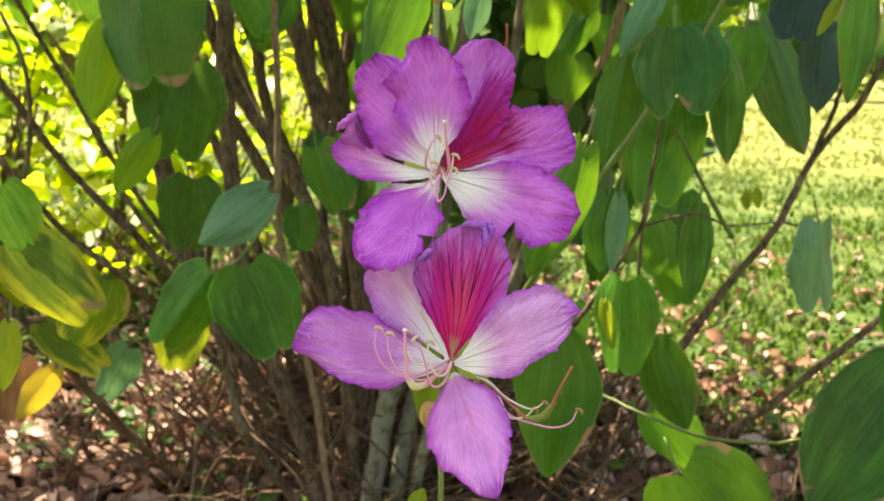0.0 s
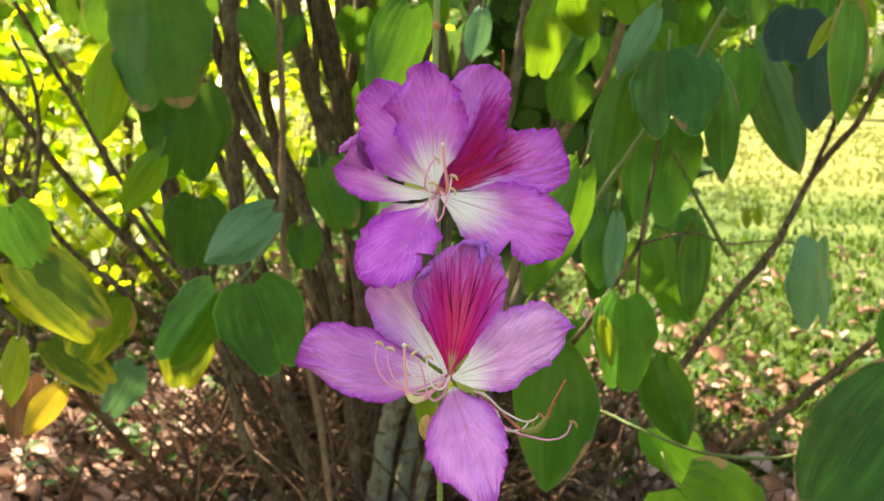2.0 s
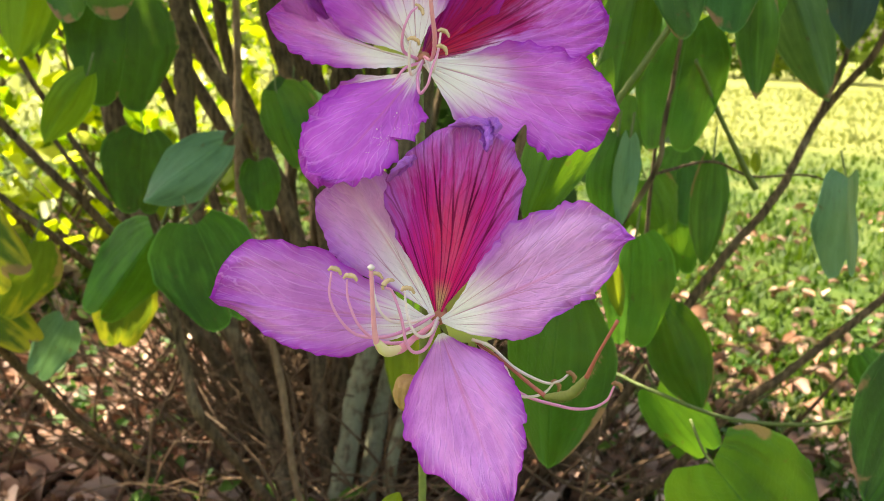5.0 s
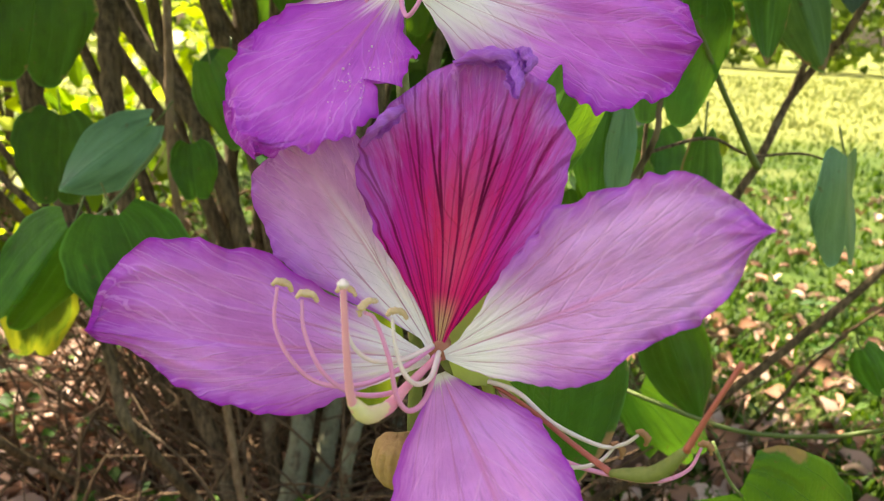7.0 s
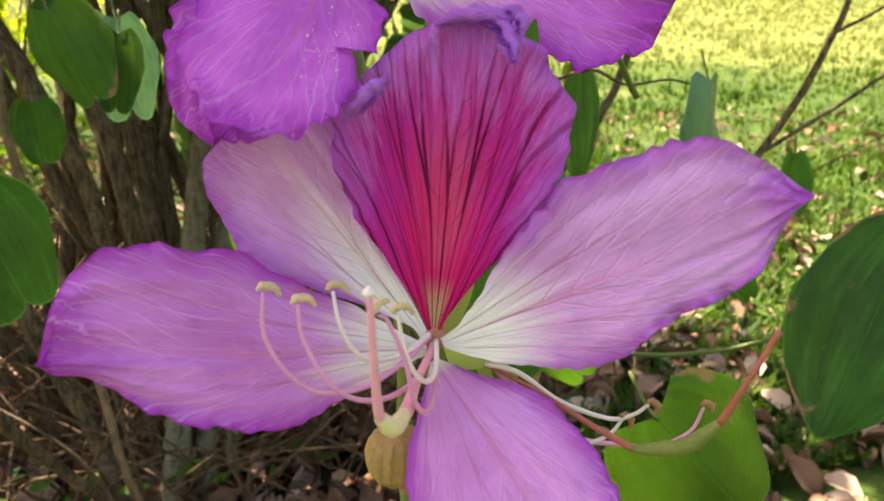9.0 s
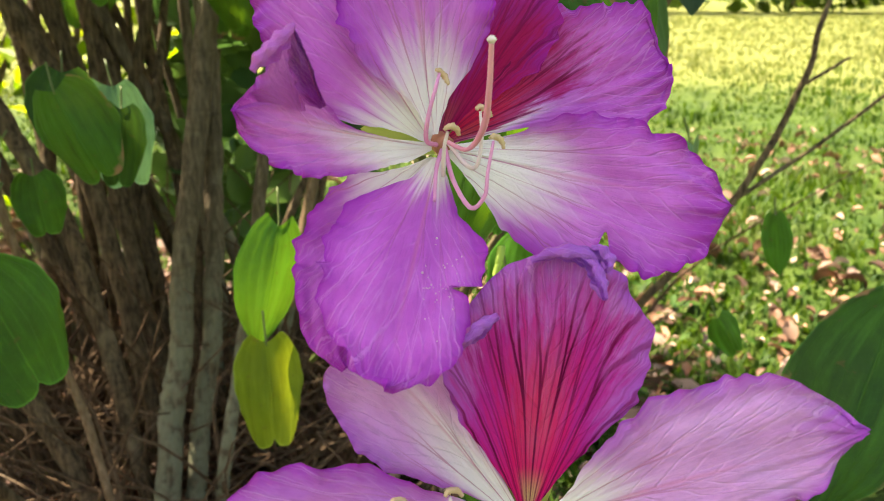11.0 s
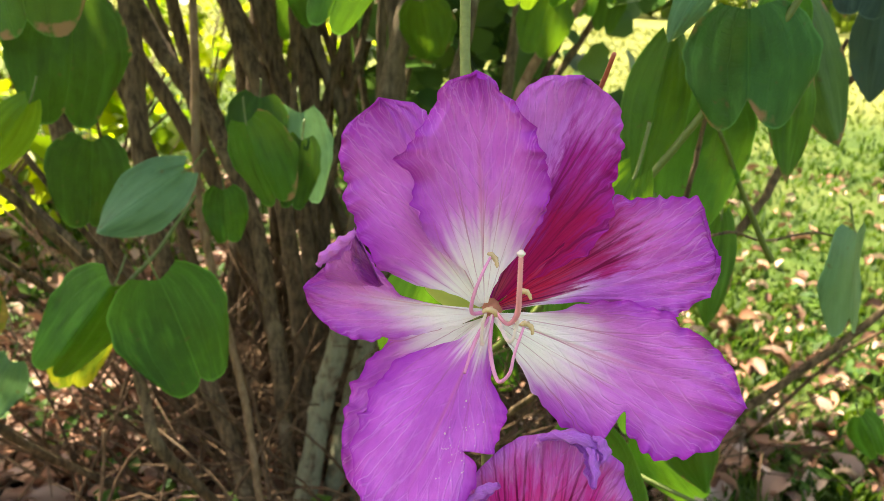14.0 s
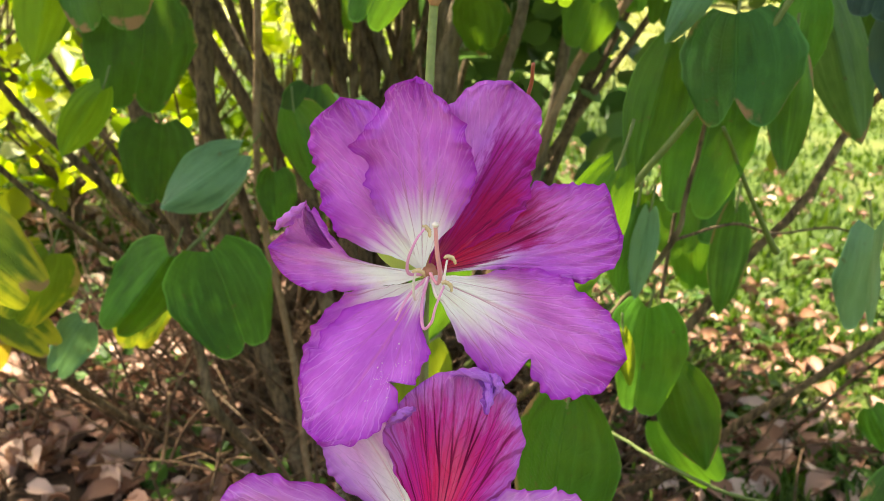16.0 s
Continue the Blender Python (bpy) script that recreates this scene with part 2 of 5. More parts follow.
STANDARD = petal_material("petal_crimson_guard", white=0.0, crimson=0.84, body=(0.52, 0.100, 0.52), rim=(0.40, 0.080, 0.51), faint=0.58, feathers=0.30, reach_red=0.58, blushing=0.48, guard=(0.52, 0.008, 0.28), heart=(0.72, 0.005, 0.14), red_lines=1.0)
CRIMSON_FOLD = petal_material("petal_crimson_half", white=0.0, crimson=0.56, side=0.58, body=(0.54, 0.13, 0.58), rim=(0.46, 0.075, 0.52), feathers=0.22, reach_red=0.60, blushing=0.0, guard=(0.33, 0.004, 0.25), heart=(0.40, 0.003, 0.085), red_lines=0.62, tan=0.1)
CRIMSON_SIDE = petal_material("petal_crimson_flash", white=0.28, crimson=0.50, side=-0.56, feathers=0.35, reach_red=0.40, blushing=0.1, guard=(0.44, 0.006, 0.16), heart=(0.56, 0.004, 0.055), red_lines=0.9, tan=0.1)


def plain(name, colour, other, scale=300.0, rough=0.5, through=0.0, bump=0.2):
    g = Graph(name)
    n = g.noise(g.place(), scale, 4.0)
    big = g.noise(g.place(), scale * 0.13, 2.0)
    col = g.mix(g.m("MULTIPLY_ADD", n, 0.6, g.m("MULTIPLY", big, 0.4)), colour, other)
    return g.surface(col, rough=rough, normal=g.bump(n, bump, 0.4 / scale), through=through, spec=0.3)


FILAMENT_PINK = plain("filament_pink", (0.74, 0.26, 0.50), (0.84, 0.42, 0.62), 250, 0.45, 0.2)
FILAMENT_WHITE = plain("filament_white", (0.82, 0.66, 0.62), (0.85, 0.78, 0.72), 250, 0.45, 0.2)
PISTIL = plain("pistil_rose", (0.70, 0.22, 0.30), (0.80, 0.40, 0.46), 260, 0.5)
OVARY = plain("ovary_green", (0.56, 0.50, 0.20), (0.78, 0.66, 0.40), 300, 0.5)
POLLEN = plain("anther_tan", (0.44, 0.26, 0.12), (0.80, 0.62, 0.38), 900, 0.8, bump=0.8)
WITHERED = plain("anther_withered", (0.26, 0.11, 0.05), (0.45, 0.24, 0.12), 900, 0.8, bump=0.9)
POD_RED = plain("pod_red", (0.26, 0.05, 0.035), (0.46, 0.14, 0.10), 500, 0.5)
POD_GREEN = plain("pod_green", (0.10, 0.135, 0.03), (0.24, 0.25, 0.07), 600, 0.6, bump=0.6)
SEPAL = plain("sepal_green", (0.44, 0.54, 0.09), (0.58, 0.64, 0.20), 220, 0.5, 0.55)
STALK = plain("stalk_green", (0.07, 0.10, 0.025), (0.26, 0.30, 0.08), 330, 0.55, bump=0.7)
HEART = plain("calyx_rose", (0.24, 0.06, 0.03), (0.52, 0.24, 0.14), 420, 0.6)
HUSK = plain("bud_husk_tan", (0.25, 0.13, 0.045), (0.50, 0.31, 0.13), 520, 0.8, bump=0.9)
GREEN_TWIG = plain("twig_green", (0.055, 0.085, 0.018), (0.14, 0.17, 0.045), 90, 0.55, bump=0.5)
BUD_GREEN = plain("bud_green", (0.35, 0.50, 0.08), (0.45, 0.58, 0.12), 120, 0.5, 0.2)


def bark(name, dark, pale, lichen, foot=None):
    g = Graph(name)
    at_ = g.place()
    s = g.node("ShaderNodeSeparateXYZ", Vector=at_)
    ridges = g.noise(g.vec(g.m("MULTIPLY", s.outputs[0], 6.0), g.m("MULTIPLY", s.outputs[1], 6.0), s.outputs[2]), 26.0, 5.0, 0.65)
    blotch = g.noise(at_, 14.0, 3.0)
    col = g.mix(g.step(ridges, 0.3, 0.72), dark, pale)
    col = g.mix(g.m("MULTIPLY", g.step(blotch, 0.55, 0.75), 0.7), col, lichen)
    if foot:
        grown = g.m("MULTIPLY", g.m("SUBTRACT", 1.0, g.step(s.outputs[2], 0.30, 0.62)), g.step(g.noise(at_, 40.0, 4.0), 0.30, 0.55))
        col = g.mix(g.m("MULTIPLY", grown, 0.60), col, foot)
    rings = g.noise(g.vec(s.outputs[0], s.outputs[1], g.m("MULTIPLY", s.outputs[2], 9.0)), 12.0, 3.0)
    col = g.mix(g.m("MULTIPLY", g.step(rings, 0.58, 0.70), 0.4), col, dark)
    return g.surface(col, rough=0.85, normal=g.bump(g.m("ADD", ridges, g.m("MULTIPLY", blotch, 0.4)), 0.7, 0.006), spec=0.12)


BARK = bark("bark_brown", (0.032, 0.022, 0.013), (0.18, 0.125, 0.072), (0.25, 0.20, 0.125))
BARK_TAN = bark("bark_tan", (0.12, 0.075, 0.04), (0.26, 0.17, 0.10), (0.30, 0.22, 0.14))
BARK_GREY = bark("bark_grey", (0.062, 0.046, 0.028), (0.18, 0.140, 0.088), (0.25, 0.225, 0.15), (0.25, 0.26, 0.17))


def leaf_material(name, dark, bright, under, gloss=0.38, worn=0.0, through=0.28, glow=None, turning=0.0):
    """A leaf: ribs fanned from its stalk, a net of veins, blotches, old spots and browned tips."""
    g = Graph(name)
    u, v = g.uv()
    r = g.chance()
    at_ = g.place()
    big, small = g.noise(at_, 17.0, 3.0), g.noise(at_, 75.0, 4.0, 0.6)
    patch = g.m("MULTIPLY_ADD", small, 0.4, g.m("MULTIPLY", big, 0.6))
    tone = g.m("MULTIPLY_ADD", g.m("SUBTRACT", patch, 0.5), 1.3, g.m("MULTIPLY_ADD", r, 0.5, 0.25))
    col = g.mix(g.step(tone, 0.10, 0.90), dark, bright)
    # one half of the blade is painted paler, as if its fold caught the light
    half = g.m("MULTIPLY", g.step(g.m("MULTIPLY", v, g.m("SUBTRACT", r, 0.5)), -0.10, 0.10), 0.14)
    col = g.mix(half, col, tuple(min(1, c * 1.35 + 0.01) for c in bright))
    wob = g.noise(g.vec(u, v, r), 3.0, 2.0)
    # lighter and darker bands put sheen and shading between ribs into the colour
    band = g.noise(g.vec(g.m("MULTIPLY", v, 4.2), g.m("MULTIPLY", u, 1.5), g.m("MULTIPLY", r, 31.0)), 1.0, 4.0, 0.62)
    col = g.mix(g.m("MULTIPLY", g.step(band, 0.50, 0.72), 0.42), col, tuple(min(1, c * 1.5 + 0.012) for c in bright))
    col = g.mix(g.m("MULTIPLY", g.m("SUBTRACT", 1.0, g.step(band, 0.28, 0.48)), 0.55), col, tuple(c * 0.45 for c in dark))
    hem = g.m("MAXIMUM", g.step(g.m("ABSOLUTE", v), 0.955, 0.995), g.step(u, 0.975, 0.995))
    col = g.mix(g.m("MULTIPLY", hem, 0.5), col, tuple(min(1, c * 1.9 + 0.03) for c in bright))
    ribs = lines(g, v, 3.5, 0.035, wob, 0.45)
    cross = lines(g, g.m("ADD", u, g.m("MULTIPLY", g.m("ABSOLUTE", v), 0.3)), 22.0, 0.14, small, 3.5)
    mid = g.m("SUBTRACT", 1.0, g.step(g.m("ABSOLUTE", v), 0.0, 0.03))
    veins = g.m("MAXIMUM", g.m("MAXIMUM", g.m("MULTIPLY", ribs, 0.5), mid), g.m("MULTIPLY", cross, 0.12))
    col = g.mix(g.m("MULTIPLY", veins, 0.30), col, tuple(min(1, c * 1.7 + 0.02) for c in bright))
    yellowing = g.step(g.m("MULTIPLY_ADD", r, 0.25, g.noise(at_, 11.0, 3.0)), 0.66, 0.86)
    col = g.mix(g.m("MULTIPLY", yellowing, 0.22), col, (0.16, 0.20, 0.015))
    if turning:
        gold = g.step(g.m("ADD", g.m("MULTIPLY", g.m("ADD", g.step(g.m("ABSOLUTE", v), 0.4, 1.0), g.step(u, 0.5, 1.0)), 0.14), g.m("MULTIPLY_ADD", band, 0.5, g.m("MULTIPLY", big, 0.5))), 0.54, 0.70)
        col = g.mix(g.m("MULTIPLY", gold, turning), col, (0.42, 0.36, 0.02))
    spots = g.noise(at_, 130.0, 2.0)
    col = g.mix(g.m("MULTIPLY", g.step(spots, 0.67, 0.75), 0.65), col, (0.09, 0.055, 0.02))
    if worn:
        rim = g.m("ADD", g.step(g.m("ABSOLUTE", v), 0.70, 1.0), g.step(u, 0.78, 1.0))
        burn = g.step(g.m("ADD", g.m("MULTIPLY", rim, 0.22), g.noise(at_, 30.0, 4.0)), 0.84 - worn * 0.18, 0.88 - worn * 0.10)
        col = g.mix(burn, col, (0.26, 0.13, 0.065))
    quilt = g.m("PINGPONG", g.m("MULTIPLY_ADD", v, 3.5, g.m("MULTIPLY", wob, 0.45)), 0.5)
    rows = g.m("PINGPONG", g.m("MULTIPLY_ADD", u, 11.0, g.m("MULTIPLY", small, 1.4)), 0.5)
    # a little of the quilting's shading goes into the colour as well
    col = g.mix(g.m("MULTIPLY", g.m("SUBTRACT", 0.5, quilt), 0.10), col, tuple(min(1, c * 1.5) for c in bright))
    nrm = g.bump(g.m("SUBTRACT", g.m("ADD", g.m("MULTIPLY_ADD", quilt, 0.45, g.m("MULTIPLY", rows, 0.10)), g.m("MULTIPLY_ADD", big, 0.9, g.m("MULTIPLY", small, 0.5))), veins), 0.50, 0.0030)
    sheen_ = g.m("MULTIPLY_ADD", g.m("MULTIPLY_ADD", band, 0.6, g.m("MULTIPLY", small, 0.4)), 0.40, gloss - 0.16)
    return g.surface(col, rough=sheen_, normal=nrm, through=through, through_colour=g.mix(0.55, col, glow or under), spec=0.17)


GREEN = leaf_material("leaf_green", (0.010, 0.054, 0.005), (0.066, 0.205, 0.014), (0.18, 0.33, 0.015))
GREEN_WORN = leaf_material("leaf_green_browned", (0.014, 0.060, 0.005), (0.078, 0.195, 0.017), (0.18, 0.33, 0.015), worn=0.9)
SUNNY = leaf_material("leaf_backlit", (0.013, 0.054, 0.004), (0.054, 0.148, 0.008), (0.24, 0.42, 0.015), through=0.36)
LIME = leaf_material("leaf_lime", (0.09, 0.16, 0.012), (0.21, 0.28, 0.022), (0.48, 0.52, 0.02), through=0.5)
# the green leaf darkened: shade inside the shrub is put into its colour
SHADED = leaf_material("leaf_shaded_green", (0.005, 0.028, 0.003), (0.034, 0.110, 0.007), (0.16, 0.30, 0.02), worn=0.6, through=0.18)
FRESH = leaf_material("leaf_fresh_green", (0.045, 0.130, 0.007), (0.110, 0.235, 0.012), (0.34, 0.48, 0.015), through=0.42)
MIXED = leaf_material("leaf_yellowing", (0.014, 0.060, 0.006), (0.060, 0.150, 0.010), (0.30, 0.36, 0.02), worn=0.5, through=0.35, turning=0.85)
# pale bluish base colour paints the sky's sheen onto these leaves
SKY_SHEEN = leaf_material("leaf_sky_sheen", (0.050, 0.130, 0.060), (0.115, 0.235, 0.115), (0.16, 0.30, 0.06), gloss=0.34)
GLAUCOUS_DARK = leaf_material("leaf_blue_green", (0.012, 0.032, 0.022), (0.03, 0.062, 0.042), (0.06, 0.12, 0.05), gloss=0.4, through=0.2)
BLUISH = leaf_material("leaf_dark_bluish", (0.014, 0.064, 0.010), (0.048, 0.150, 0.026), (0.10, 0.24, 0.03), worn=0.7, gloss=0.36)
GREYED = leaf_material("leaf_grey_green", (0.040, 0.100, 0.018), (0.110, 0.200, 0.045), (0.14, 0.26, 0.05), worn=0.5, gloss=0.36)
YELLOW = leaf_material("leaf_yellow", (0.24, 0.15, 0.012), (0.44, 0.31, 0.025), (0.5, 0.36, 0.03), through=0.35, worn=0.9)
DEAD = leaf_material("leaf_dead", (0.16, 0.07, 0.03), (0.28, 0.13, 0.06), (0.3, 0.14, 0.05), gloss=0.8, through=0.15)


def loose_material(name, colours, through=0.35, rough=0.6, speck=None):
    """For uncountable leaves and blades: each island its own tint."""
    g = Graph(name)
    r = g.island()
    col = colours[0]
    for k, c in enumerate(colours[1:]):
        col = g.mix(g.step(r, k / (len(colours) - 1), (k + 1) / (len(colours) - 1)), col, c)
    n = g.noise(g.place(), 60.0, 3.0)
    col = g.mix(g.m("MULTIPLY", n, 0.35), col, speck or tuple(c * 0.55 for c in colours[-1]))
    return g.surface(col, rough=rough, normal=g.bump(n, 0.3, 0.003), through=through, spec=0.22)


CROWN = loose_material("crown_leaves", [(0.03, 0.08, 0.02), (0.07, 0.15, 0.03), (0.12, 0.22, 0.04)], 0.4, 0.45)
# tints darkened so that the woods' shaded side is in the colour
FAR_LEAVES = loose_material("far_leaves_shaded", [(0.035, 0.070, 0.006), (0.13, 0.21, 0.012), (0.05, 0.09, 0.008), (0.24, 0.32, 0.030)], 0.45)
# near-white tints paint glints and sky spots, dark ones the shaded pockets
SHRUB_LEAVES = loose_material("lime_leaves_glints", [(0.035, 0.085, 0.004), (0.25, 0.40, 0.009), (0.60, 0.68, 0.016), (0.040, 0.085, 0.005), (0.55, 0.60, 0.030), (0.93, 0.92, 0.60)], 0.70, speck=(0.22, 0.32, 0.008))


def lawn_blades():
    """Shade darkens the near blades' colour, glare pales the far ones; dry tufts between."""
    g = Graph("grass_blades")
    r = g.island()
    at_ = g.place()
    y = g.node("ShaderNodeSeparateXYZ", Vector=at_).outputs[1]
    tuft = g.noise(at_, 1.6, 4.0, 0.6)
    near_shaded = g.mix(r, (0.018, 0.056, 0.003), (0.085, 0.145, 0.008))
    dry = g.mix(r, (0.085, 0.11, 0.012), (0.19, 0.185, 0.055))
    far_glare = g.mix(r, (0.110, 0.135, 0.022), (0.215, 0.222, 0.058))
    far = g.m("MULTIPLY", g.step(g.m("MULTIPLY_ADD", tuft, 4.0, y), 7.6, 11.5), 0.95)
    col = g.mix(far, g.mix(g.m("MULTIPLY", g.step(tuft, 0.54, 0.70), 0.45), near_shaded, dry), far_glare)
    return g.surface(col, rough=0.6, through=0.38, spec=0.22)


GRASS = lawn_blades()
LITTER = loose_material("fallen_leaves", [(0.085, 0.040, 0.022), (0.26, 0.125, 0.070), (0.11, 0.052, 0.030), (0.60, 0.42, 0.33), (0.16, 0.072, 0.040), (0.42, 0.23, 0.15)], 0.1, 0.55)
WEED = loose_material("seedling_leaves", [(0.020, 0.070, 0.010), (0.05, 0.13, 0.015), (0.11, 0.19, 0.02)], 0.4)
TWIGS = bark("dry_twigs", (0.050, 0.030, 0.017), (0.15, 0.094, 0.055), (0.19, 0.14, 0.095))


# ---- mesh helpers ----
def mesh_object(name, verts, faces, material, parent=None, label="", uvs=None, smooth=True, fan=None):
    me = bpy.data.meshes.new(name)
    me.from_pydata([tuple(p) for p in verts], [], [tuple(f) for f in faces])
    if uvs is not None:
        layer = me.uv_layers.new(name="UVMap")
        index = np.empty(len(me.loops), dtype=np.int32)
        me.loops.foreach_get("vertex_index", index)
        layer.data.foreach_set("uv", np.asarray(uvs, dtype=np.float32)[index].ravel())
        if fan is not None:
            layer = me.uv_layers.new(name="Fan")
            layer.data.foreach_set("uv", np.asarray(fan, dtype=np.float32)[index].ravel())
    if smooth:
        me.polygons.foreach_set("use_smooth", [True] * len(me.polygons))
    me.materials.append(material)
    me.update()
    ob = new(name, me)
    if parent is not None:
        ob.parent = parent
    if label:
        tagged(ob, label)
    return ob


def grid_faces(nu, nv, start=0):
    i, j = np.meshgrid(np.arange(nu - 1), np.arange(nv - 1), indexing="ij")
    a = (i * nv + j).ravel() + start
    return np.stack([a, a + 1, a + nv + 1, a + nv], 1).tolist()


def smooth_path(points, count):
    """Catmull-Rom through the points."""
    p = np.array(points, float)
    if len(p) == 2:
        return p[0] + (p[1] - p[0]) * np.linspace(0, 1, count)[:, None]
    q = np.vstack([2 * p[0] - p[1], p, 2 * p[-1] - p[-2]])
    s = np.linspace(0, len(p) - 1 - 1e-6, count)
    k = s.astype(int)
    f = (s - k)[:, None]
    a, b, c, d = q[k], q[k + 1], q[k + 2], q[k + 3]
    return 0.5 * (2 * b + (c - a) * f + (2 * a - 5 * b + 4 * c - d) * f ** 2 + (3 * b - a - 3 * c + d) * f ** 3)


def tube_data(path, radii, sides=10, rough=0.0, seed=0):
    path = np.asarray(path, float)
    n = len(path)
    radii = np.interp(np.linspace(0, 1, n), np.linspace(0, 1, len(radii)), radii)
    tang = np.gradient(path, axis=0)
    tang /= np.linalg.norm(tang, axis=1)[:, None] + 1e-12
    ref = np.array([0.31, 0.22, 0.93]) if abs(tang[:, 2]).mean() < 0.8 else np.array([0.95, 0.2, 0.1])
    verts = []
    rng = np.random.default_rng(seed)
    for k in range(n):
        a = np.cross(tang[k], ref)
        a /= np.linalg.norm(a) + 1e-12
        b = np.cross(tang[k], a)
        for j in range(sides):
            t = 2 * math.pi * j / sides
            r = radii[k] * (1 + rough * rng.normal())
            verts.append(path[k] + r * (math.cos(t) * a + math.sin(t) * b))
    faces = [(k * sides + j, k * sides + (j + 1) % sides, (k + 1) * sides + (j + 1) % sides, (k + 1) * sides + j) for k in range(n - 1) for j in range(sides)]
    faces += [tuple(range(sides))[::-1], tuple((n - 1) * sides + j for j in range(sides))]
    return verts, faces


def tube(name, points, radii, material, parent, label="", count=None, sides=10, rough=0.0, seed=0):
    path = smooth_path(points, count or 6 * len(points))
    v, f = tube_data(path, radii, sides, rough, seed)
    return mesh_object(name, v, f, material, parent, label)


def thing(name, place, label, category, group=""):
    ob = new(name)
    ob.location = place
    ob.empty_display_size = 0.02
    bpy.context.view_layer.update()
    return tagged(ob, label, category, group)


def under(ob, parent):
    """Keep a part where it was built while it hangs under its thing."""
    ob.parent = parent
    ob.matrix_parent_inverse = Matrix.Translation(parent.location).inverted()
    return ob


# ---- ground ----
def ground_height(x, y):
    d = np.hypot(x - 0.0, y - 1.75)
    h = 0.05 * np.exp(-(d / 0.7) ** 2)
    h = h + 0.012 * np.sin(x * 3.1 + 0.7) * np.cos(y * 2.7) + 0.006 * np.sin(x * 9.0 + y * 7.0)
    return h


def ground_material():
    g = Graph("lawn_and_soil")
    at_ = g.place()
    s = g.node("ShaderNodeSeparateXYZ", Vector=at_)
    n1, n2, n3 = g.noise(at_, 0.55, 4.0), g.noise(at_, 5.0, 5.0, 0.65), g.noise(at_, 45.0, 4.0, 0.7)
    grass = g.mix(g.step(n2, 0.3, 0.7), (0.027, 0.058, 0.007), (0.072, 0.108, 0.018))
    grass = g.mix(g.m("MULTIPLY", g.step(n1, 0.5, 0.72), 0.6), grass, (0.16, 0.165, 0.050))
    grass = g.mix(g.m("MULTIPLY", g.step(n3, 0.52, 0.75), 0.5), grass, (0.07, 0.11, 0.02))
    soil = g.mix(g.step(n3, 0.3, 0.7), (0.018, 0.011, 0.007), (0.052, 0.031, 0.019))
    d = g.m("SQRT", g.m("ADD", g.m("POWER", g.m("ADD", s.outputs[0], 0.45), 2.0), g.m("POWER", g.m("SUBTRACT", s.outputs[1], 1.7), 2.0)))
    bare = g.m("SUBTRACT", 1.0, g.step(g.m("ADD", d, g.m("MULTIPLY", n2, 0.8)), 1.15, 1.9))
    # far ground painted paler for glare, like the blades on it
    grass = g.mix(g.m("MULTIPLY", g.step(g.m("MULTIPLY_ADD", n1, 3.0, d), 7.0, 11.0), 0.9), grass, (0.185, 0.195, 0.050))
    col = g.mix(bare, grass, soil)
    return g.surface(col, rough=0.9, normal=g.bump(g.m("ADD", n3, n2), 0.9, 0.02), spec=0.15)


def build_ground():
    s = np.sign(np.linspace(-1, 1, 181)) * (np.abs(np.linspace(-1, 1, 181)) ** 3.2) * 260.0
    x, y = np.meshgrid(s, s + 1.7, indexing="ij")
    z = ground_height(x, y)
    z = np.where(np.hypot(x, y) > 40, 0.0, z)
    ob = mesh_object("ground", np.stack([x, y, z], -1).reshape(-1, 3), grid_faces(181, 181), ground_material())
    tagged(ob, "sunlit lawn giving way to bare brown soil under the shrub", "ground", kind="structure")


build_ground()

# ---- shrub ----
shrub = thing("flowering_shrub", (0, 1.75, 0.03), "many-stemmed flowering shrub with brown stems and two-lobed green leaves", "shrub")
stem_count = [0]


def stem(points, r0, r1, material):
    stem_count[0] += 1
    big = max(r0, r1) > 0.0045
    pts = list(points)
    if big and pts[-1][2] < 0.45 and pts[-1][2] > 0.0:
        x, y, z = pts[-1]
        pts.append((x * 0.6, y * 0.5 + 0.85, -0.02))
    path = smooth_path(pts, 9 * len(pts))
    rng = np.random.default_rng(stem_count[0])
    wig = np.cumsum(rng.normal(size=(len(path), 3)), axis=0)
    wig -= np.linspace(0, 1, len(path))[:, None] * wig[-1]
    path = path + wig * max(r0, r1) * 0.07
    v, f = tube_data(path, (r0, (r0 + r1) / 2, r1), 12 if big else 8, 0.05, stem_count[0])
    under(mesh_object("stem" if big else "twig", v, f, material), shrub)


stem([(-0.429, 1.630, 1.121), (-0.418, 1.579, 0.900), (-0.402, 1.536, 0.711), (-0.364, 1.490, 0.512), (-0.253, 1.422, 0.220), (-0.184, 1.384, 0.053)], 0.017, 0.014, BARK)
stem([(-0.515, 1.682, 1.125), (-0.414, 1.630, 0.899), (-0.286, 1.586, 0.707), (-0.203, 1.539, 0.502), (-0.134, 1.429, 0.026)], 0.016, 0.013, BARK)
stem([(-0.301, 1.452, 1.104), (-0.287, 1.396, 0.861), (-0.273, 1.346, 0.646), (-0.209, 1.288, 0.394), (-0.165, 1.238, 0.180)], 0.006, 0.0055, BARK_TAN)
stem([(-0.350, 1.810, 1.143), (-0.296, 1.759, 0.922), (-0.238, 1.724, 0.772), (-0.171, 1.660, 0.493), (-0.109, 1.541, -0.019)], 0.018, 0.016, BARK)
stem([(-0.294, 1.873, 1.151), (-0.239, 1.823, 0.935), (-0.183, 1.773, 0.719), (-0.124, 1.690, 0.358), (-0.088, 1.598, -0.040)], 0.015, 0.014, BARK)
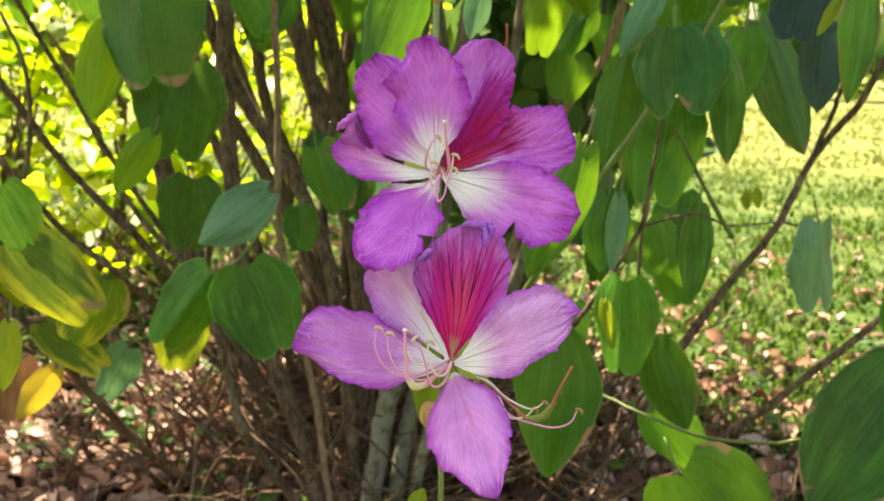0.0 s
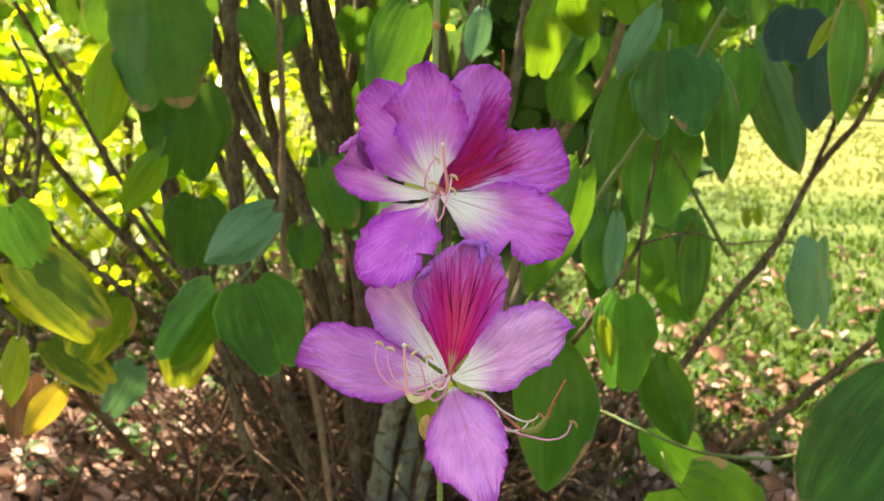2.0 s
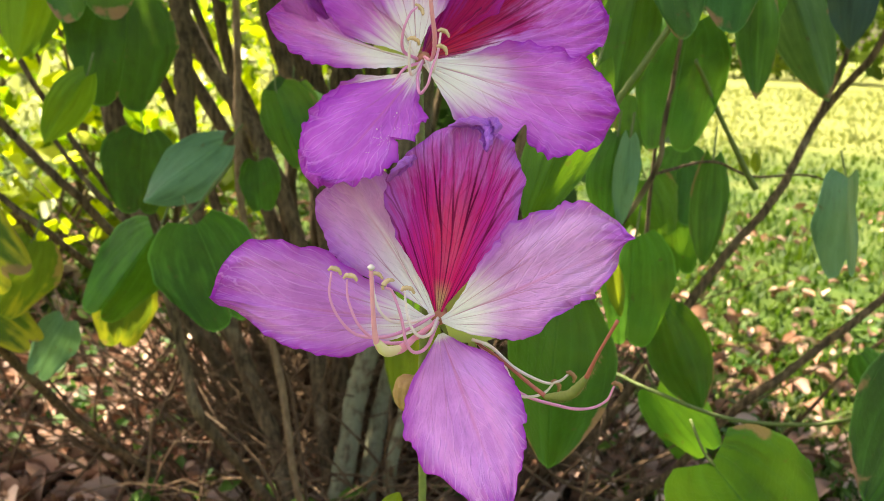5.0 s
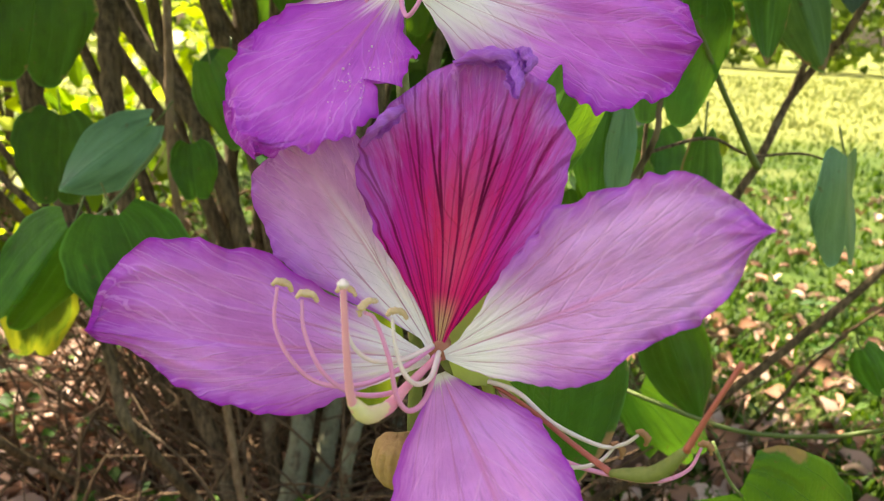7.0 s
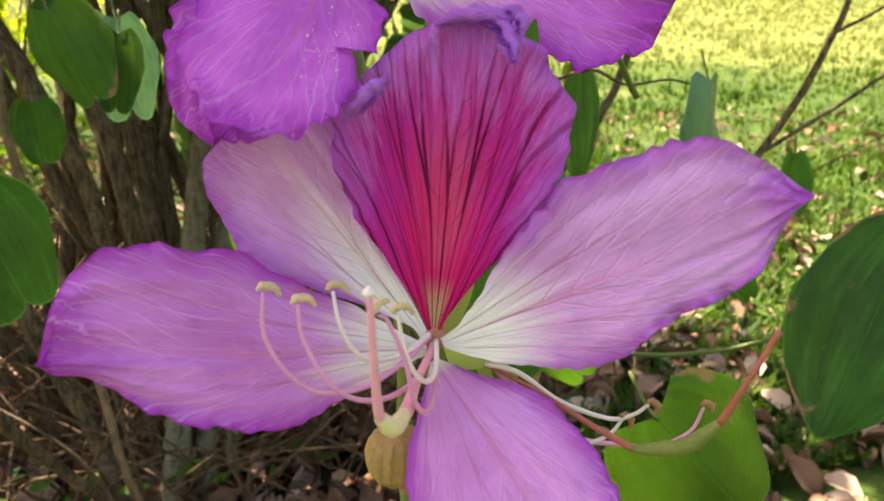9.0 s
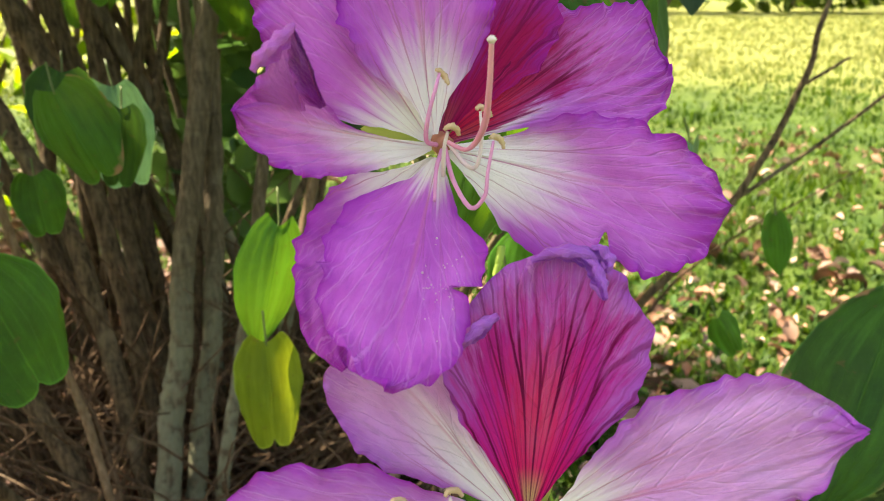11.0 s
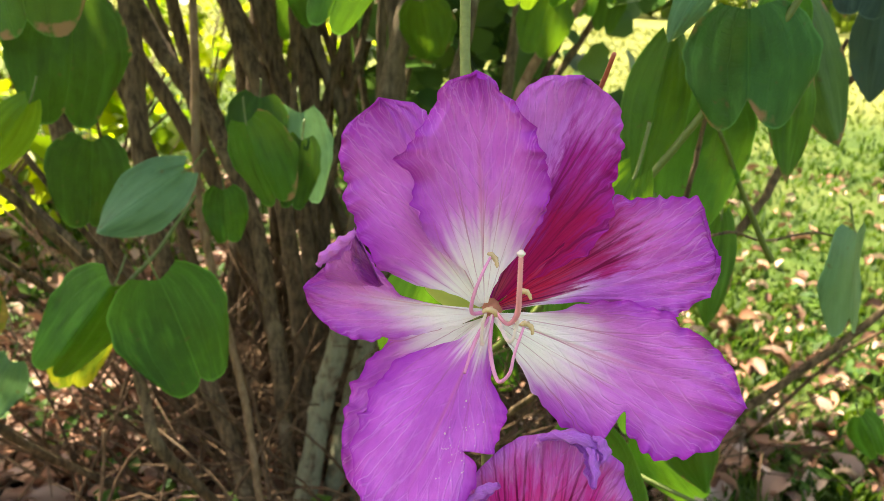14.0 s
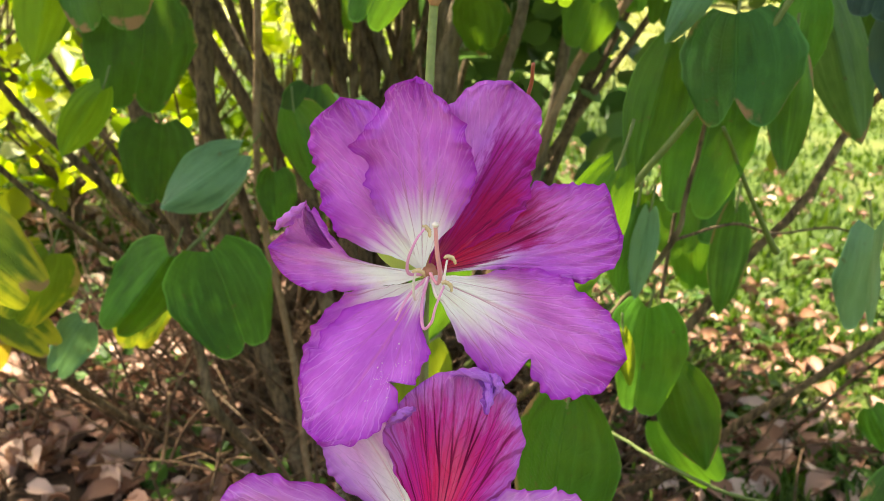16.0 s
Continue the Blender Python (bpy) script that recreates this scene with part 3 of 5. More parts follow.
stem([(-0.459, 1.914, 1.152), (-0.407, 1.846, 0.857), (-0.326, 1.804, 0.673), (-0.228, 1.727, 0.342), (-0.167, 1.642, -0.027)], 0.014, 0.012, BARK)
stem([(-0.699, 1.892, 1.143), (-0.648, 1.833, 0.888), (-0.611, 1.782, 0.669), (-0.543, 1.741, 0.487), (-0.412, 1.690, 0.270), (-0.267, 1.635, 0.030)], 0.026, 0.016, BARK)
stem([(-0.203, 1.948, 1.162), (-0.184, 1.901, 0.961), (-0.152, 1.843, 0.711), (-0.116, 1.757, 0.335), (-0.093, 1.670, -0.042)], 0.022, 0.02, BARK)
stem([(0.146, 1.602, 1.132), (0.120, 1.554, 0.925), (0.096, 1.528, 0.811), (0.050, 1.468, 0.552), (-0.035, 1.384, 0.188)], 0.0095, 0.011, BARK_GREY)
stem([(0.249, 1.813, 1.158), (0.232, 1.751, 0.889), (0.186, 1.689, 0.619), (0.054, 1.580, 0.149)], 0.011, 0.012, BARK_GREY)
stem([(0.319, 1.498, 1.125), (0.284, 1.464, 0.979), (0.217, 1.443, 0.886), (0.152, 1.405, 0.725), (0.079, 1.349, 0.482)], 0.0075, 0.008, BARK_TAN)
stem([(0.057, 1.633, 1.133), (0.010, 1.575, 0.880), (-0.048, 1.511, 0.604), (-0.080, 1.462, 0.393), (-0.112, 1.433, 0.266), (-0.136, 1.384, 0.055)], 0.0165, 0.021, BARK_GREY)
stem([(-0.041, 1.664, 1.134), (-0.001, 1.605, 0.878), (-0.011, 1.550, 0.642), (-0.037, 1.491, 0.383), (-0.063, 1.456, 0.232), (-0.083, 1.411, 0.039)], 0.0135, 0.018, BARK_GREY)
stem([(-0.377, 1.211, 0.637), (-0.344, 1.189, 0.545), (-0.318, 1.168, 0.452), (-0.283, 1.148, 0.368)], 0.006, 0.008, BARK)
stem([(-0.697, 1.232, 0.951), (-0.633, 1.300, 0.804), (-0.580, 1.332, 0.718), (-0.511, 1.362, 0.626), (-0.400, 1.507, 0.367)], 0.0055, 0.008, BARK)
stem([(-0.717, 1.361, 1.067), (-0.686, 1.436, 0.945), (-0.605, 1.449, 0.780), (-0.506, 1.462, 0.614), (-0.402, 1.560, 0.371)], 0.0042, 0.006, BARK)
stem([(-0.665, 1.154, 0.838), (-0.607, 1.183, 0.741), (-0.570, 1.219, 0.675), (-0.500, 1.252, 0.595), (-0.422, 1.502, 0.345)], 0.0038, 0.006, BARK)
stem([(-0.602, 1.011, 0.662), (-0.536, 1.040, 0.565), (-0.516, 1.118, 0.458), (-0.495, 1.368, 0.207)], 0.0055, 0.007, BARK)
stem([(-0.692, 1.297, 1.011), (-0.651, 1.278, 0.927), (-0.640, 1.256, 0.834), (-0.649, 1.239, 0.759)], 0.003, 0.004, BARK)
stem([(-0.487, 1.189, 0.765), (-0.437, 1.175, 0.705), (-0.370, 1.160, 0.641)], 0.003, 0.005, BARK)
stem([(0.710, 1.328, 1.014), (0.683, 1.355, 0.909), (0.640, 1.414, 0.808), (0.571, 1.375, 0.682), (0.502, 1.372, 0.580), (0.420, 1.372, 0.446), (0.340, 1.472, 0.212)], 0.0052, 0.0085, BARK)
stem([(0.671, 1.394, 0.942), (0.661, 1.402, 0.890), (0.640, 1.414, 0.808)], 0.0035, 0.005, BARK)
stem([(0.9313, 1.1484, 1.2252), (0.8313, 1.1684, 0.9252), (0.7768, 1.1421, 0.8068), (0.6815, 1.1443, 0.6436), (0.542, 1.173, 0.474), (0.466, 1.203, 0.382), (0.395, 1.357, 0.158)], 0.0032, 0.008, BARK)
stem([(1.1369, 1.1650, 0.9014), (0.8869, 1.1650, 0.7414), (0.6815, 1.1443, 0.6436)], 0.0025, 0.0035, BARK)
stem([(0.8689, 1.1605, 0.8390), (0.7768, 1.1421, 0.8068)], 0.002, 0.003, BARK)
stem([(0.129, 0.751, 0.646), (0.165, 0.729, 0.640), (0.193, 0.707, 0.634), (0.245, 0.684, 0.623), (0.298, 0.665, 0.628), (0.329, 0.630, 0.655)], 0.0017, 0.0016, GREEN_TWIG)
stem([(0.232, 0.694, 1.020), (0.205, 0.700, 0.961), (0.180, 0.712, 0.923), (0.131, 0.733, 0.834), (0.088, 0.773, 0.742), (0.043, 0.942, 0.586)], 0.0022, 0.003, GREEN_TWIG)
stem([(0.206, 0.773, 0.918), (0.196, 0.765, 0.841), (0.193, 0.767, 0.803), (0.159, 0.790, 0.727), (0.132, 0.818, 0.669), (0.095, 1.021, 0.484)], 0.0017, 0.0035, BARK)
stem([(0.194, 0.776, 0.800), (0.254, 0.809, 0.808), (0.308, 0.846, 0.790), (0.373, 0.886, 0.787), (0.415, 0.904, 0.778)], 0.0015, 0.001, BARK)
stem([(0.231, 0.814, 0.919), (0.207, 0.815, 0.834), (0.204, 0.812, 0.734)], 0.0014, 0.002, BARK)
stem([(0.223, 0.787, 0.894), (0.264, 0.793, 0.828), (0.294, 0.804, 0.786)], 0.0016, 0.003, GREEN_TWIG)
stem([(0.125, 0.678, 0.776), (0.120, 0.674, 0.757)], 0.0026, 0.0022, BUD_GREEN)
stem([(-0.461, 1.427, 0.241), (-0.463, 1.414, 0.183), (-0.454, 1.353, 0.141)], 0.003, 0.003, BARK_TAN)
stem([(-0.216, 1.034, 0.760), (-0.226, 1.009, 0.743), (-0.245, 0.972, 0.715), (-0.272, 0.935, 0.688)], 0.0018, 0.0022, GREEN_TWIG)


def build_thicket():
    """The crowd of further stems that rise from the same foot."""
    rng = np.random.default_rng(17)
    for k in range(28):
        a = rng.uniform(0, 2 * math.pi)
        x0, y0 = -0.10 + 0.26 * math.cos(a) * rng.uniform(0.3, 1), 1.85 + 0.22 * math.sin(a) * rng.uniform(0.3, 1)
        lean = rng.normal(0.05, 0.20)
        back = rng.uniform(-0.05, 0.45)
        h = rng.uniform(1.35, 1.8)
        r = rng.uniform(0.007, 0.017)
        stem([(x0 + lean * h, y0 + back * h, h), (x0 + lean * 0.75 * h, y0 + back * 0.7 * h, 0.66 * h), (x0 + lean * 0.3 * h, y0 + back * 0.25 * h, 0.33 * h), (x0, y0, -0.02)], r * 0.7, r, BARK if rng.uniform() < 0.7 else BARK_GREY)


build_thicket()


def leaf_grid(nu, nv, length, width, notch, fold, droop, rng):
    u, v = np.meshgrid(np.linspace(0, 1, nu), np.linspace(-1, 1, nv), indexing="ij")
    w = np.sin(math.pi * (0.07 + 0.70 * u ** 0.8)) ** 0.55
    end = 1 - notch * np.exp(-np.abs(v / (0.06 + 0.5 * notch)) ** 1.4) - 0.34 * (np.clip(np.abs(v) - 0.45, 0, 1) / 0.55) ** 2
    if notch == 0:
        w = np.sin(math.pi * (0.06 + 0.90 * u ** 0.9)) ** 0.7
        end = 1 - 0.06 * np.abs(v)
    y = length * (u * end - 0.10 * (1 - u) ** 2 * np.abs(v) ** 1.2)
    x = 0.5 * width * w * v / w.max()
    ph = rng.uniform(0, 6.3, 4)
    z = np.abs(x) * math.tan(radians(fold)) - droop * length * u ** 2
    z += 0.032 * length * np.abs(v) ** 2 * np.sin(6 * u + ph[0] + 2 * np.sign(v)) + 0.022 * length * np.sin(5 * u + ph[1]) * np.sin(3 * v + ph[2])
    x *= math.cos(radians(fold) * 0.6)
    edge = 1 + (0.02 * np.sin(19 * u + ph[3]) + 0.018 * np.sin(9 * u + 2 * ph[1] + np.sign(v))) * np.abs(v) ** 4
    return np.stack([x * edge, y, z], -1).reshape(-1, 3), np.stack([u, (v + 1) / 2], -1).reshape(-1, 2)


leaf_count = [0]
# close to the camera's opening place; leaves are turned to face it
VIEWPOINT = Vector((0.0, 0.05, 0.95))


def leaf(base, tip, width, material, fold=12.0, notch=None, nod=0.0, face=None):
    """A two-lobed leaf hung from its stalk at base, its notch at tip, its upper side turned to the camera to fit its
    view, or by nod towards the ground, or towards face.
    """
    leaf_count[0] += 1
    rng = np.random.default_rng(100 + leaf_count[0])
    b, t = Vector(base), Vector(tip)
    along = t - b
    length = along.length
    front = (VIEWPOINT - (b + t) / 2).normalized() + Vector(rng.normal(size=3) * 0.18) - Vector((0, 0, nod))
    if face:
        front = Vector(face)
    yv = along.normalized()
    zv = (front - yv * front.dot(yv)).normalized()
    xv = yv.cross(zv)
    rot = np.array([xv, yv, zv])
    nt = notch if notch is not None else rng.uniform(0.06, 0.13) if width > 0.62 * length else 0.0
    verts, uvs = leaf_grid(17, 19, length / (1 - nt * 0.5), width * 1.06, nt, -fold, rng.uniform(0.02, 0.10), rng)
    # stand the fold's ridge towards the viewer or away from it
    verts = verts @ rot + np.array(base)
    ob = under(mesh_object("leaf", verts, grid_faces(17, 19), material, uvs=uvs), shrub)
    up = b - yv * length * 0.22 + Vector((0, 0, 0.10 * length)) - zv * length * 0.10
    st = tube("petiole", [tuple(up), tuple(b - yv * length * 0.08 - zv * 0.004), tuple(b + yv * length * 0.03 - zv * 0.001)], (0.0011, 0.0009), GREEN_TWIG, None, count=7, sides=6)
    under(st, ob)
    st.matrix_parent_inverse = Matrix.Identity(4)
    return ob


leaf((-0.3849, 1.0527, 1.0644), (-0.3650, 1.0199, 0.9222), 0.136, SHADED, fold=24, nod=1.3)
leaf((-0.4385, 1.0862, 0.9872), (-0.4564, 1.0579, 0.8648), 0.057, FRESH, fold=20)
leaf((-0.3610, 1.1475, 0.9414), (-0.3671, 1.1190, 0.8180), 0.131, SHADED, fold=6, nod=2.0)
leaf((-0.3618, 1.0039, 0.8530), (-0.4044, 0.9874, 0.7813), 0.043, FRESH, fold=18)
leaf((-0.2367, 1.0784, 0.7758), (-0.3313, 1.0625, 0.7067), 0.070, SKY_SHEEN, fold=10)
leaf((-0.4006, 1.2900, 0.7586), (-0.4022, 1.2651, 0.6508), 0.107, SHADED, fold=10, nod=1.5)
leaf((-0.2742, 0.9320, 0.6971), (-0.3325, 0.9129, 0.6143), 0.079, GREEN, fold=38)
leaf((-0.2224, 0.9008, 0.7174), (-0.1810, 0.8797, 0.6263), 0.109, GREEN, fold=8)
leaf((-0.3456, 1.0501, 0.6086), (-0.3551, 1.0331, 0.5351), 0.075, MIXED, fold=15)
leaf((-0.5208, 0.9396, 0.7966), (-0.4860, 0.9246, 0.7316), 0.063, GREEN, fold=14)
leaf((-0.5059, 0.9251, 0.7337), (-0.4144, 0.9074, 0.6573), 0.083, MIXED, fold=12)
leaf((-0.4164, 0.9639, 0.6798), (-0.4561, 0.9464, 0.6040), 0.080, MIXED, fold=20)
leaf((-0.5125, 0.9993, 0.6109), (-0.4379, 0.9866, 0.5557), 0.059, MIXED, fold=10)
leaf((-0.5214, 1.0323, 0.5316), (-0.5755, 1.0160, 0.4607), 0.040, YELLOW, fold=20)
leaf((-0.6218, 1.1287, 0.5044), (-0.6279, 1.1089, 0.4187), 0.059, DEAD, fold=22)
leaf((-0.4226, 1.0393, 0.5618), (-0.4561, 1.0246, 0.4981), 0.051, SKY_SHEEN, fold=12)
leaf((-0.1594, 1.0020, 0.8446), (-0.1295, 0.9849, 0.7706), 0.070, SHADED, fold=16, nod=0.8)
leaf((-0.1083, 1.0478, 0.8209), (-0.1174, 1.0321, 0.7529), 0.045, SHADED, fold=12)
leaf((-0.1962, 1.0838, 0.7543), (-0.1908, 1.0710, 0.6992), 0.048, GREEN, fold=10)
leaf((-0.0449, 0.9443, 1.0392), (-0.0782, 0.9233, 0.9485), 0.066, GREEN, fold=15)
leaf((0.0348, 0.8909, 1.0305), (0.0238, 0.8785, 0.9765), 0.028, SKY_SHEEN, fold=22)
leaf((-0.2808, 1.1519, 1.0495), (-0.2545, 1.1372, 0.9860), 0.051, GREEN, fold=12)
leaf((-0.4533, 0.8081, 0.6716), (-0.4580, 0.7921, 0.6022), 0.028, LIME, fold=15)
leaf((-0.4918, 1.2292, 0.9635), (-0.5028, 1.1966, 0.8706), 0.042, SUNNY, fold=20)
leaf((0.1870, 0.6953, 0.9834), (0.1910, 0.6811, 0.9216), 0.082, BLUISH, fold=30, notch=0.26)
leaf((0.1623, 0.7511, 0.9580), (0.1451, 0.7284, 0.8599), 0.045, SUNNY, fold=24)
leaf((0.2196, 0.8044, 0.9222), (0.2045, 0.7824, 0.8269), 0.073, GREEN, fold=12)
leaf((0.2574, 0.7611, 0.9570), (0.2588, 0.7402, 0.8665), 0.031, GREEN_WORN, fold=18)
leaf((0.3720, 1.0086, 1.0068), (0.4181, 0.9437, 0.8590), 0.062, GREYED, fold=34)
leaf((0.3309, 0.9338, 0.9938), (0.3216, 0.9168, 0.9202), 0.050, GREEN, fold=12)
leaf((0.3620, 0.8614, 1.0360), (0.3491, 0.8494, 0.9839), 0.060, GLAUCOUS_DARK, fold=10)
leaf((0.4046, 0.9045, 1.0004), (0.3997, 0.8836, 0.9099), 0.044, GLAUCOUS_DARK, fold=10)
leaf((0.3065, 0.6324, 1.0221), (0.2956, 0.6110, 0.9293), 0.028, GREEN_WORN, fold=30)
leaf((0.3020, 0.6500, 1.0094), (0.2842, 0.6429, 0.9787), 0.010, LIME, fold=40)
leaf((0.1832, 0.7346, 1.0202), (0.1511, 0.7209, 0.9609), 0.025, SKY_SHEEN, fold=25)
leaf((0.1081, 0.6325, 0.8889), (0.0668, 0.6093, 0.7886), 0.044, SUNNY, fold=14)
leaf((0.1554, 0.7529, 0.8326), (0.1477, 0.7369, 0.7632), 0.042, GREEN, fold=20)
# narrow pale blade added as the bright highlight along the leaf above
leaf((0.1628, 0.7426, 0.8323), (0.1562, 0.7270, 0.7649), 0.020, SKY_SHEEN, fold=8)
leaf((0.2847, 0.8888, 0.7988), (0.2774, 0.8653, 0.6972), 0.036, GREEN_WORN, fold=22)
leaf((0.4306, 0.9056, 0.7828), (0.4349, 0.8851, 0.6941), 0.086, SKY_SHEEN, fold=14, notch=0.2, face=(0.56, -0.83, 0.0))
leaf((0.1746, 0.7445, 0.7520), (0.1698, 0.7254, 0.6692), 0.063, GREEN, fold=16)
leaf((0.1537, 0.7306, 0.7360), (0.1634, 0.7203, 0.6913), 0.015, LIME, fold=35)
leaf((0.0885, 0.5899, 0.7488), (0.0815, 0.5649, 0.6408), 0.068, SHADED, fold=16)
leaf((0.2173, 0.7789, 0.6786), (0.2528, 0.7588, 0.5915), 0.054, SHADED, fold=20)
leaf((0.3629, 0.5867, 0.7351), (0.2771, 0.5430, 0.6346), 0.085, SHADED, fold=14)
leaf((0.1885, 0.5667, 0.6486), (0.2509, 0.5506, 0.5786), 0.093, SHADED, fold=14)
leaf((0.2672, 0.9311, 0.5376), (0.3282, 0.9155, 0.4699), 0.066, GREEN, fold=12)
leaf((0.4389, 0.8468, 0.6169), (0.4613, 0.8382, 0.5796), 0.033, GREEN, fold=12)
leaf((0.0202, 0.9507, 0.7218), (-0.0053, 0.9227, 0.6149), 0.065, GREEN, fold=14)
leaf((-0.0039, 0.8947, 0.6319), (-0.0043, 0.8653, 0.5461), 0.058, LIME, fold=14)
leaf((0.4888, 0.8440, 0.7206), (0.4869, 0.8252, 0.6640), 0.028, GREEN, fold=12)
leaf((-0.1675, 1.1717, 0.8445), (-0.1738, 1.1489, 0.7753), 0.070, SHADED, fold=14, nod=0.8)
leaf((-0.1202, 1.1903, 0.8262), (-0.1097, 1.1557, 0.7298), 0.085, SKY_SHEEN, fold=22)
leaf((0.6210, 1.5897, 0.7233), (0.6231, 1.5812, 0.6864), 0.020, LIME, fold=25)
leaf((0.5989, 1.5886, 0.7184), (0.6010, 1.5801, 0.6815), 0.020, LIME, fold=25)
leaf((-0.0131, 0.3871, 0.7154), (-0.0063, 0.3905, 0.7299), 0.010, LIME, fold=20)


def build_further_leaves():
    """Leaves further back on the same branches."""
    rng = np.random.default_rng(77)
    for x0, x1, z0, z1, y0, y1, count in ((0.25, 1.05, 0.98, 1.26, 1.30, 2.0, 40), (0.12, 0.40, 1.00, 1.16, 0.95, 1.25, 8), (-1.25, -0.62, 1.08, 1.30, 1.7, 2.3, 22), (-0.18, 0.30, 0.92, 1.15, 1.3, 1.9, 12), (-0.62, -0.30, 0.98, 1.14, 1.25, 1.7, 12), (0.26, 0.38, 0.64, 0.86, 1.1, 1.5, 7), (0.1, 0.5, 0.30, 0.52, 1.2, 1.6, 6)):
        for k in range(count):
            b = Vector((rng.uniform(x0, x1), rng.uniform(y0, y1), rng.uniform(z0, z1)))
            ln = rng.uniform(0.06, 0.11)
            t = b + Vector((rng.normal(0, 0.35), rng.normal(0, 0.3), -1)).normalized() * ln
            pick = rng.uniform()
            leaf(tuple(b), tuple(t), ln * rng.uniform(0.6, 1.0), GREEN if pick < 0.35 or z1 < 0.6 else SUNNY if pick < 0.6 else GREEN_WORN if pick < 0.75 else SHADED if pick < 0.9 else FRESH, fold=rng.uniform(5, 35))


build_further_leaves()


# ---- uncountable growth ----
def scatter(name, centres, sizes, normals, material, label, category, seed, shape=(2, 3), curl=0.3, aspect=0.7, parent=None):
    """One mesh of many small leaves: a curved patch each."""
    rng = np.random.default_rng(seed)
    n = len(centres)
    nu, nv = shape[0] + 1, shape[1]
    u, v = np.meshgrid(np.linspace(-0.5, 0.5, nu), np.linspace(-1, 1, nv), indexing="ij")
    half = 0.5 * aspect * np.sqrt(np.clip(1.02 - (2 * u) ** 2, 0.06, 1))
    local = np.stack([half * v, u, curl * (v ** 2 * 0.25 - u ** 2)], -1).reshape(-1, 3)
    nz = normals / (np.linalg.norm(normals, axis=1)[:, None] + 1e-9)
    t = rng.normal(size=(n, 3))
    ty = t - nz * (t * nz).sum(1)[:, None]
    ty /= np.linalg.norm(ty, axis=1)[:, None] + 1e-9
    tx = np.cross(ty, nz)
    rot = np.stack([tx, ty, nz], 1)
    verts = np.einsum("kc,ncd->nkd", local, rot) * np.asarray(sizes)[:, None, None] + np.asarray(centres)[:, None, :]
    base = np.array(grid_faces(nu, nv))
    faces = (base[None] + (np.arange(n) * len(local))[:, None, None]).reshape(-1, 4)
    ob = mesh_object(name, verts.reshape(-1, 3), faces.tolist(), material)
    return tagged(ob, label, category, kind="stuff")


# gaps cut in the unseen crown so that sun strikes chosen leaves, stems and soil: a point that it strikes, and the gap's
# radius
GAPS = ((-0.45, 0.92, 0.68, 0.055), (-0.355, 1.04, 0.57, 0.06), (-0.54, 1.03, 0.50, 0.07),
        (0.115, 0.755, 0.72, 0.07), (0.205, 0.79, 0.88, 0.045), (0.10, 0.57, 0.80, 0.045), (0.34, 0.55, 0.60, 0.06),
        (-0.897, 2.039, 0.03, 0.073), (-0.826, 2.054, 0.03, 0.068), (-0.628, 1.958, 0.03, 0.068), (-0.751, 2.106, 0.03, 0.058), (-0.501, 2.045, 0.03, 0.058), (-1.297, 2.596, 0.03, 0.078), (-1.181, 2.593, 0.03, 0.06), (-1.22, 2.288, 0.03, 0.078), (-1.125, 2.342, 0.03, 0.078), (-0.84, 2.224, 0.03, 0.058), (-0.454, 1.876, 0.03, 0.053), (-0.652, 1.897, 0.03, 0.058), (-0.373, 1.79, 0.03, 0.053), (-0.591, 2.156, 0.03, 0.058), (-0.956, 2.354, 0.03, 0.068), (-0.681, 2.006, 0.03, 0.078), (-0.612, 2.026, 0.03, 0.078), (-0.487, 1.907, 0.03, 0.068), (-0.398, 1.615, 0.03, 0.058), (-0.597, 1.869, 0.03, 0.068), (-0.323, 1.771, 0.03, 0.053), (-0.692, 1.879, 0.03, 0.068),
        (0.155, 0.74, 0.91, 0.035), (0.259, 0.75, 0.91, 0.030), (0.165, 0.735, 0.80, 0.030),
        (0.60, 1.75, 0.03, 0.10), (0.80, 1.60, 0.03, 0.12), (0.95, 1.85, 0.03, 0.12), (0.62, 1.45, 0.03, 0.09), (0.45, 1.95, 0.03, 0.09))


def flecks(seed, count, low, high, least, most):
    """Many small gaps that let the sun reach a stretch of the place."""
    rng = np.random.default_rng(seed)
    return tuple((*rng.uniform(low, high), rng.uniform(least, most)) for k in range(count))


SOIL_FLECKS = flecks(211, 19, (-1.1, 1.5, 0.03), (-0.15, 2.5, 0.03), 0.07, 0.13)
LAWN_FLECKS = flecks(212, 46, (0.30, 1.3, 0.03), (1.5, 2.9, 0.03), 0.07, 0.12)
LEAF_FLECKS = flecks(213, 20, (-0.22, 0.75, 0.6), (0.5, 1.3, 1.0), 0.036, 0.046) + flecks(214, 24, (0.04, 0.6, 0.62), (0.42, 0.95, 1.02), 0.036, 0.050)
FLECKS = SOIL_FLECKS + LAWN_FLECKS + LEAF_FLECKS


def open_gaps(c, gaps):
    """Takes away the leaves that stand between the sun and the points of the gaps."""
    s = np.array(SUN_FROM)
    for x, y, z, r in gaps:
        d = c - np.array((x, y, z))
        c = c[np.linalg.norm(d - (d @ s)[:, None] * s, axis=1) > r]
    return c


